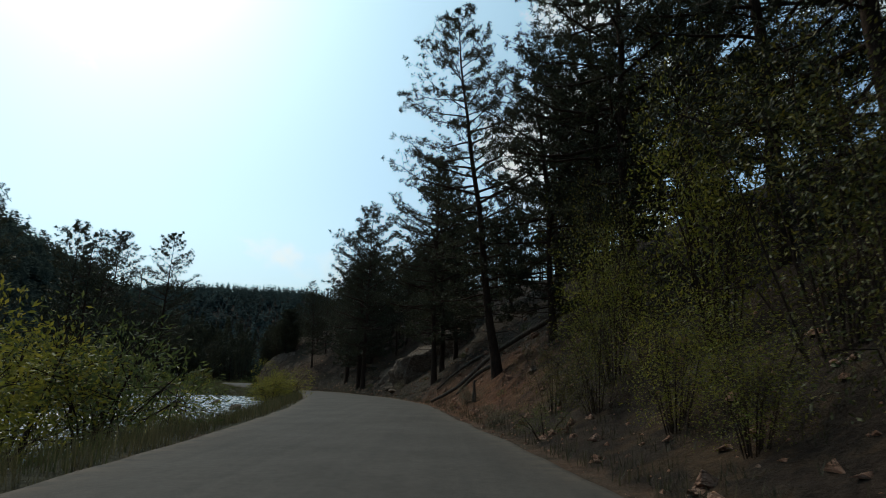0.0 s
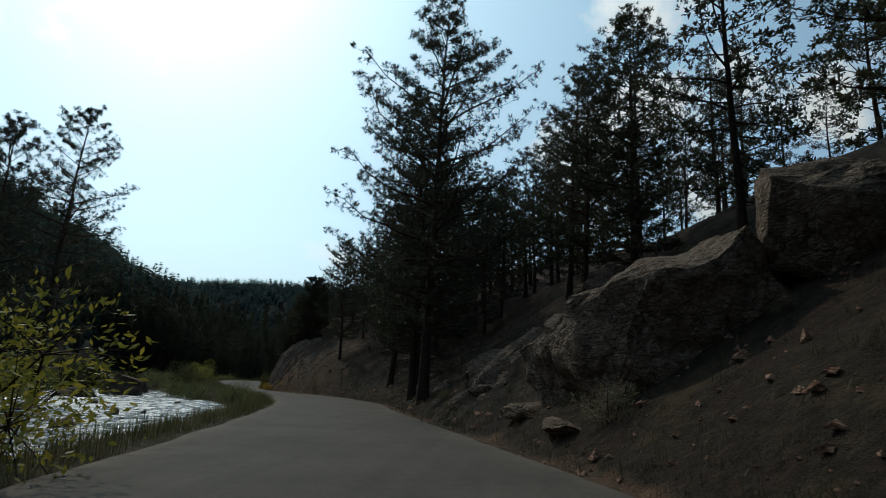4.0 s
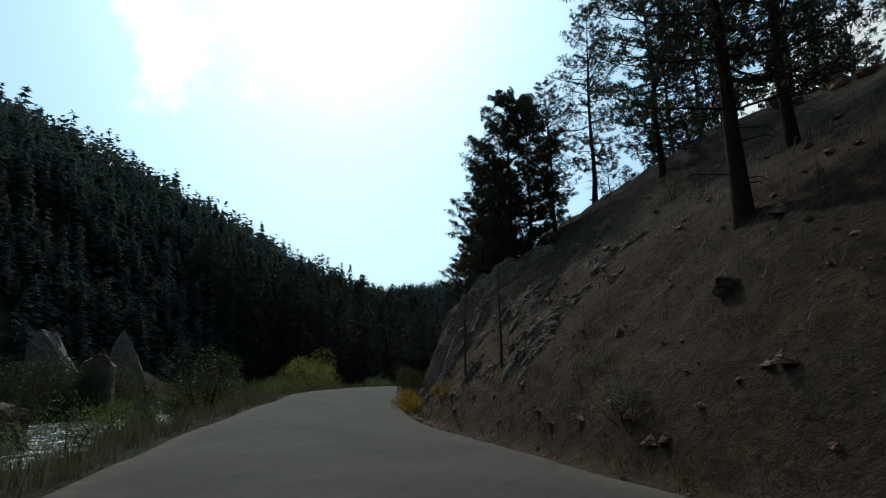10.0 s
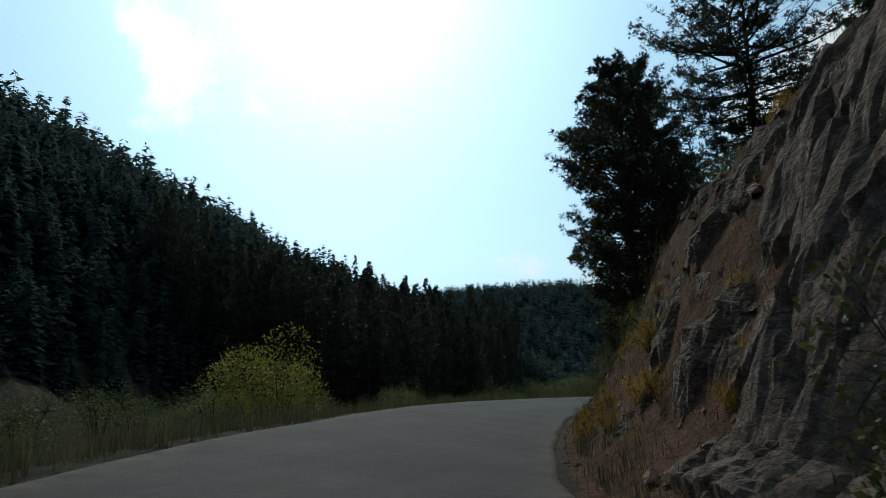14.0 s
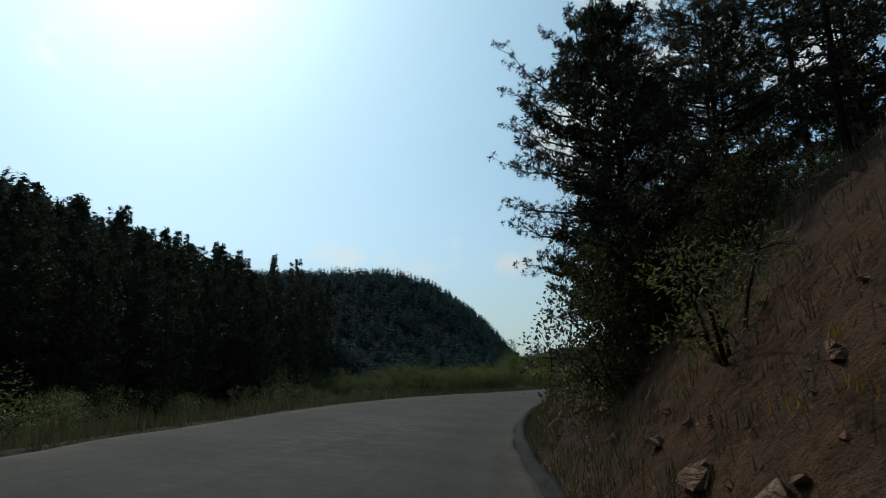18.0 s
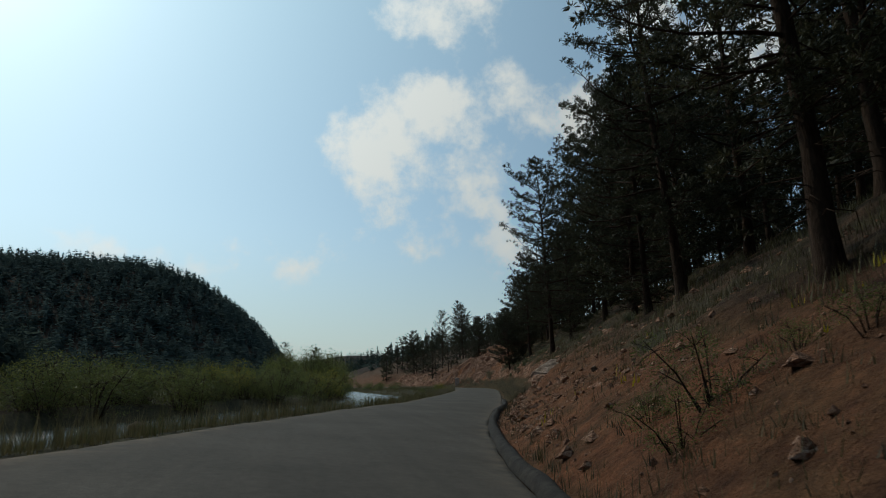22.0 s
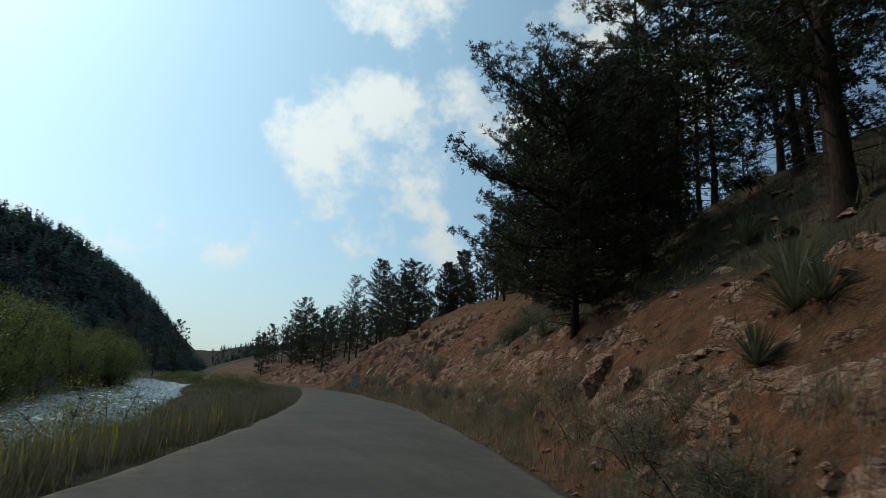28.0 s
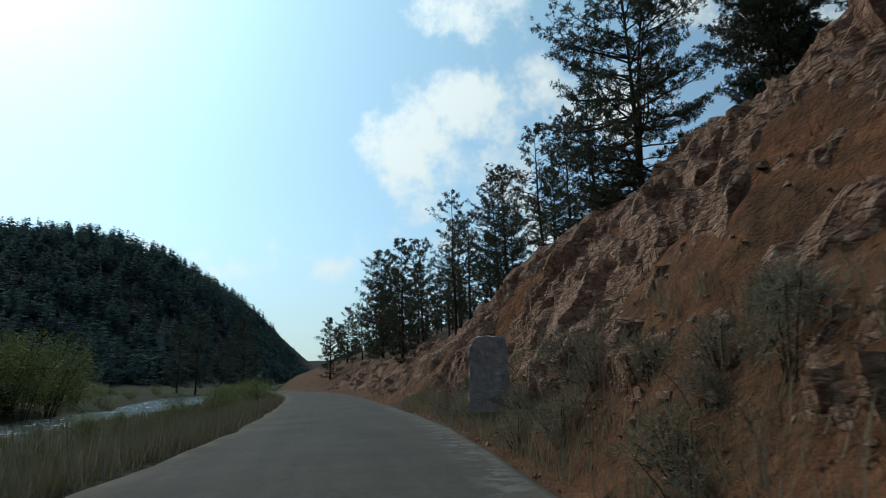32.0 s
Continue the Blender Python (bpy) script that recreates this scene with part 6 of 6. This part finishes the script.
# bushes on the river side
for s, o, H, kind in ((17, -9.5, 4.8, "yellow"), (21, -9, 5.0, "willow"), (25, -10.5, 4.8, "willow"), (29, -9.5, 3.8, "yellow"), (13, -8.5, 4.2, "yellow"), (23, -13, 5.4, "yellow"), (18, -14, 5.2, "thicket"),
                      (58.3, -6.2, 3.7, "yellow"), (56.2, -6.6, 2.9, "yellow"), (60.6, -6.8, 3.0, "yellow"), (86, -4.9, 0.8, "green"), (93, -4.7, 0.8, "green"), (102, -5.0, 0.9, "green"), (108, -5.2, 1.2, "willow"), (111, -5.6, 2.1, "willow"),
                      (113, -6.2, 2.2, "willow"), (117, -6.4, 1.8, "green"), (132, -8, 2.4, "willow"), (137, -8.6, 2.6, "willow"), (142, -9, 2.6, "willow"), (146, -10.5, 2.8, "willow"),
                      (156, -11, 2.6, "willow"), (161, -12.5, 2.4, "willow"), (175, -11.2, 4.2, "yellow"), (177, -13, 3.8, "yellow"), (172.5, -9.6, 2.2, "yellow"),
                      (311, -5.6, 1.3, "yellow"), (314, -6.2, 1.6, "willow"), (317, -6.0, 1.5, "yellow"), (320, -6.4, 1.8, "willow"), (324, -6.8, 1.5, "willow"), (330, -8.4, 1.3, "willow")):
    shrub(kind, s, o, H, 1.15)
for _ in range(60):
    s = sr.uniform(165, 246)
    shrub("willow", s, -sr.uniform(10.5 + 0.04 * (s - 165), 34), sr.uniform(1.3, 2.9), 1.3)
for _ in range(70):
    s = sr.uniform(246, 345)
    shrub("yellow" if s > 290 and sr.uniform() < 0.12 else "willow", s, -np.interp(s, RIVER_S, RIVER_F) - sr.uniform(0.5, 14), sr.uniform(2.8, 5.0), 1.25)
for _ in range(46):
    s = sr.uniform(340, 470)
    n_, f_ = np.interp(s, RIVER_S, RIVER_N), np.interp(s, RIVER_S, RIVER_F)
    o = -sr.uniform(f_ + 0.5, f_ + 14) if sr.uniform() < 0.7 else -sr.uniform(7.5, n_ - 1)
    shrub("willow", s, o, sr.uniform(2.0, 4.5) if o < -19 else sr.uniform(0.7, 1.3), 1.25)
for _ in range(38):
    s = sr.uniform(30, 150)
    shrub("willow", s, -np.interp(s, RIVER_S, RIVER_F) - sr.uniform(0.3, 8), sr.uniform(2.0, 4.0), 1.25)
for _ in range(16):
    shrub("willow", sr.uniform(150, 178), -sr.uniform(27.5, 30.0), sr.uniform(1.8, 3.0), 1.3)
# shrubs on the uphill bank
for s, o, H in ((145.5, 2.9, 0.9), (147, 2.8, 1.4), (148.6, 2.6, 1.0), (150.5, 2.7, 1.3), (153, 2.5, 0.9), (140.5, 3.6, 0.9), (163, 2.6, 0.6), (164.5, 2.3, 0.6), (166.5, 2.9, 0.7), (168, 2.4, 0.5), (174, 4.6, 0.7)):
    shrub("gold", s, o, H)
for _ in range(26):
    s = sr.uniform(156, 180)
    shrub("gold", s, float(edge_r(s)) + sr.uniform(1.5, 8), sr.uniform(0.28, 0.6), 0.8)
for s, o, H in ((178, 4.4, 1.6), (184, 3.6, 1.4)):
    shrub("green", s, o, H, 1.2)
for s, o, H in ((196, 5.4, 2.2), (198.5, 5.8, 2.0), (201, 6.2, 2.4), (204.5, 6.8, 2.8)):
    shrub("tall", s, o, H, 1.0)
for s, o, H, w in ((151.4, 2.7, 2.0, 0.85), (153.4, -9.6, 4.2, 1.15), (188.2, 3.5, 2.7, 0.95), (189.6, 4.6, 2.5, 1.0), (190.2, 6.8, 2.4, 1.0), (158, -27.0, 4.6, 1.0), (160.5, -27.4, 4.8, 1.0), (163, -27.6, 5.0, 1.0), (165.5, -28.0, 4.8, 1.0), (168, -28.6, 5.0, 1.0), (171, -29.0, 4.4, 1.1), (174.5, -29.4, 3.6, 1.2), (178, -29.5, 3.4, 1.2)):
    shrub("thicket", s, o, H, w)
for s, o, H in ((160.4, 3.3, 0.6), (161.5, 3.2, 0.7), (162.6, 3.6, 0.75)):
    shrub("gold", s, o, H)
for _ in range(26):
    s = sr.uniform(160, 236)
    shrub("green", s, float(edge_r(s)) + sr.uniform(0.9, 8), sr.uniform(0.4, 1.1))
for _ in range(130):
    s = sr.uniform(262, 402)
    shrub("sage", s, float(edge_r(s)) + sr.uniform(0.6, 1.8) + (sr.uniform(2, 10) if sr.uniform() < 0.3 and s < 345 else 0), sr.uniform(0.35, 0.85))
for s, o, H in ((332, 7.1, 1.1), (333.3, 6.4, 1.0), (334.8, 7.6, 1.1), (330, 6.9, 0.9), (336, 7.2, 1.0), (348, 5.2, 0.9), (350.5, 5.0, 1.0), (353, 5.4, 0.9), (346, 4.6, 0.8)):
    shrub("sage", s, o, H, 1.1)
for _ in range(46):
    s = sr.uniform(350, 392)
    shrub("sage", s, float(edge_r(s)) + 0.6 + 1.7 * sr.uniform() ** 1.3, sr.uniform(0.4, 0.8), 1.1)
for _ in range(64):
    s = sr.uniform(345, 455)
    shrub("tall", s, -np.interp(s, RIVER_S, RIVER_F) - sr.uniform(0.5, 15), sr.uniform(4.5, 8.5), 1.25)
for _ in range(80):
    s = sr.uniform(415, 555)
    shrub("willow", s, -sr.uniform(6, 13) if sr.uniform() < 0.5 else -sr.uniform(27, 50), sr.uniform(1.3, 3.0), 1.4)
for _ in range(40):
    s = sr.uniform(0, 135)
    shrub("sage" if sr.uniform() < 0.6 else "green", s, float(edge_r(s)) + sr.uniform(0.8, 10), sr.uniform(0.3, 0.9))


def blades(name, label, category, s, o, per, h0, h1, w, mat, seed, spread=0.12, flop=0.5):
    """Tufts of grass: thin bent blades out of many roots."""
    rng = np.random.default_rng(seed)
    n = len(s)
    x, y = at(s, o)
    z = land(s, o)
    a = rng.uniform(0, 6.28, (n, per))
    h = rng.uniform(h0, h1, (n, 1)) * rng.uniform(0.6, 1.1, (n, per))
    bx_, by_ = x[:, None] + rng.normal(0, spread, (n, per)), y[:, None] + rng.normal(0, spread, (n, per))
    lean = flop * h * rng.uniform(0.2, 1.0, (n, per))
    zz = np.repeat(z[:, None], per, 1)
    p = np.stack([np.stack([bx_ - w * np.sin(a), by_ + w * np.cos(a), zz - 0.05], -1), np.stack([bx_ + w * np.sin(a), by_ - w * np.cos(a), zz - 0.05], -1),
                  np.stack([bx_ + lean * np.cos(a), by_ + lean * np.sin(a), zz + h], -1)], 2)
    v = p.reshape(-1, 3)
    tagged(new(name, mesh_from(name, v, np.arange(len(v)).reshape(-1, 3), mat)), label, category, kind="stuff")


gr = np.random.default_rng(91)


def off_the_cut(s, d):
    """Places along and out from the edge, thinned where the cut bank is bare red soil."""
    keep = (s < 226) | (d > 3.4) | (gr.uniform(0, 1, len(s)) < 0.4)
    return s[keep], edge_r(s[keep]) + d[keep]


s = gr.uniform(5, 425, 7000)
blades("verge_grass", "tall dry grass along the river-side verge", "grass", s, edge_l(s) - 0.25 - 3.2 * gr.uniform(0, 1, 7000) ** 1.3, 9, 0.25, 0.75, 0.010, GRASSM, 92)
s = gr.uniform(5, 425, 4500)
blades("green_grass", "green grass and weeds between road and river", "grass", s, edge_l(s) - 0.4 - 4.5 * gr.uniform(0, 1, 4500), 9, 0.25, 0.7, 0.012, GREENGRASS, 93)
s, o = off_the_cut(gr.uniform(5, 425, 4200), 0.5 + 12 * gr.uniform(0, 1, 4200) ** 2.2)
blades("bank_grass", "sparse dry grass on the uphill bank", "grass", s, o, 8, 0.15, 0.45, 0.008, WEED, 94)
s, o = off_the_cut(gr.uniform(0, 405, 6500), 0.6 + 14 * gr.uniform(0, 1, 6500) ** 1.7)
blades("bank_weeds", "low grey-brown weeds and dry stalks over the slope", "weeds", s, o, 12, 0.08, 0.26, 0.009, WEED, 98, 0.14, 1.0)
s = gr.uniform(262, 402, 2400)
blades("roadside_brush", "dry grey-brown brush along the foot of the cut", "brush", s, edge_r(s) + 0.35 + 1.8 * gr.uniform(0, 1, 2400) ** 1.2, 18, 0.22, 0.66, 0.007, BRUSH, 99, 0.16, 0.7)
s = np.r_[gr.uniform(94, 150, 1700), gr.uniform(152, 186, 1500), gr.uniform(186, 236, 900)]
blades("slope_weeds", "brown weeds and dry stalks over the bare slope", "weeds", s, edge_r(s) + 0.6 + 10 * gr.uniform(0, 1, len(s)) ** 1.3, 12, 0.08, 0.24, 0.007, WEED, 87, 0.2, 0.9)
s = gr.uniform(184, 222, 1500)
blades("bank_herbs", "dull green herbs and weeds over the lower bank", "weeds", s, edge_r(s) + 0.25 + 4.5 * gr.uniform(0, 1, 1500) ** 1.4, 12, 0.07, 0.22, 0.009, GREENGRASS, 84, 0.2, 0.9)
s = gr.uniform(152, 182, 260)
blades("slope_flowers", "small yellow-leaved plants on the bare slope", "plant", s, edge_r(s) + 1.2 + 8 * gr.uniform(0, 1, 260), 12, 0.08, 0.2, 0.010, GOLD, 88, 0.08, 0.7)
s = gr.uniform(280, 425, 1800)
blades("verge_brush", "grey-brown brush and tall weeds between road and river", "brush", s, edge_l(s) - 0.35 - 2.6 * gr.uniform(0, 1, 1800) ** 1.3, 14, 0.35, 0.9, 0.010, BRUSH, 89, 0.2, 0.6)
s = gr.uniform(205, 340, 3800)
blades("meadow_grass", "dry grass on the open slope under the pines", "grass", s, edge_r(s) + 4 + 12 * gr.uniform(0, 1, 3800), 8, 0.2, 0.5, 0.012, GRASSM, 95)
s = np.r_[gr.uniform(165, 246, 3200), gr.uniform(250, 400, 1500), gr.uniform(400, 550, 2600)]
blades("flat_grass", "rough pale grass on the flat by the river", "grass", s, edge_l(s) - 1 - 16 * gr.uniform(0, 1, len(s)), 8, 0.3, 0.8, 0.016, GRASSM, 96, 0.2)
s = gr.uniform(200, 238, 60)
blades("wild_flowers", "small yellow wild flowers on the grassy bank", "flower", s, edge_r(s) + 1 + 6 * gr.uniform(0, 1, 60), 4, 0.10, 0.24, 0.020, FLOWER, 97, 0.08, 0.4)


s = gr.uniform(309, 324, 70)
blades("verge_flowers", "yellow flowers in the brush beside the road", "flower", s, edge_l(s) - 0.6 - 2.2 * gr.uniform(0, 1, 70), 5, 0.45, 0.85, 0.026, FLOWER, 86, 0.14, 0.3)


def yucca(s, o, H, seed):
    rng = np.random.default_rng(seed)
    n = 130
    a, e = rng.uniform(0, 6.28, n), rng.uniform(0.12, 1.45, n)
    d = np.c_[np.cos(a) * np.cos(e), np.sin(a) * np.cos(e), np.sin(e)]
    sd = np.c_[-np.sin(a), np.cos(a), 0 * a]
    L = H * rng.uniform(0.7, 1.05, (n, 1))
    c = d * 0.04
    tip = c + d * L + np.c_[0 * a, 0 * a, -0.15 * L[:, 0] * np.cos(e)]
    mid = c + d * L * 0.5
    v = np.stack([c - sd * 0.012, c + sd * 0.012, mid + sd * 0.014, tip, mid - sd * 0.014], 1).reshape(-1, 3)
    q = np.arange(len(v)).reshape(-1, 5)
    x, y = at(s, o)
    ob = new("yucca", mesh_from("yucca", v, np.concatenate([q[:, [0, 1, 2]], q[:, [0, 2, 4]], q[:, [4, 2, 3]]]), YUCCA))
    ob.matrix_basis = pose(float(x), float(y), float(land(np.array([float(s)]), np.array([float(o)]))[0]))
    tagged(ob, "spiky grey-green yucca growing on the bank", "plant", "yuccas on the bank")


for i, (s, o, H) in enumerate(((299, 7.8, 1.0), (300, 8.3, 0.9), (306.5, 6.3, 0.8), (310, 6.9, 0.8), (318, 8.2, 0.9), (312, 5.4, 0.7), (256, 8.2, 0.8), (326, 6.6, 0.9), (327.5, 6.0, 0.8), (333, 6.4, 0.8), (268, 8.5, 0.7), (248, 8.0, 0.7), (332.5, 6.8, 1.25), (334, 7.2, 1.2), (312.7, 5.5, 1.15), (313.4, 6.0, 1.1), (312.4, 4.7, 0.7), (331.2, 7.6, 1.2), (335.5, 6.6, 1.1), (337, 7.4, 1.0))):
    yucca(s, o, H, 700 + i)
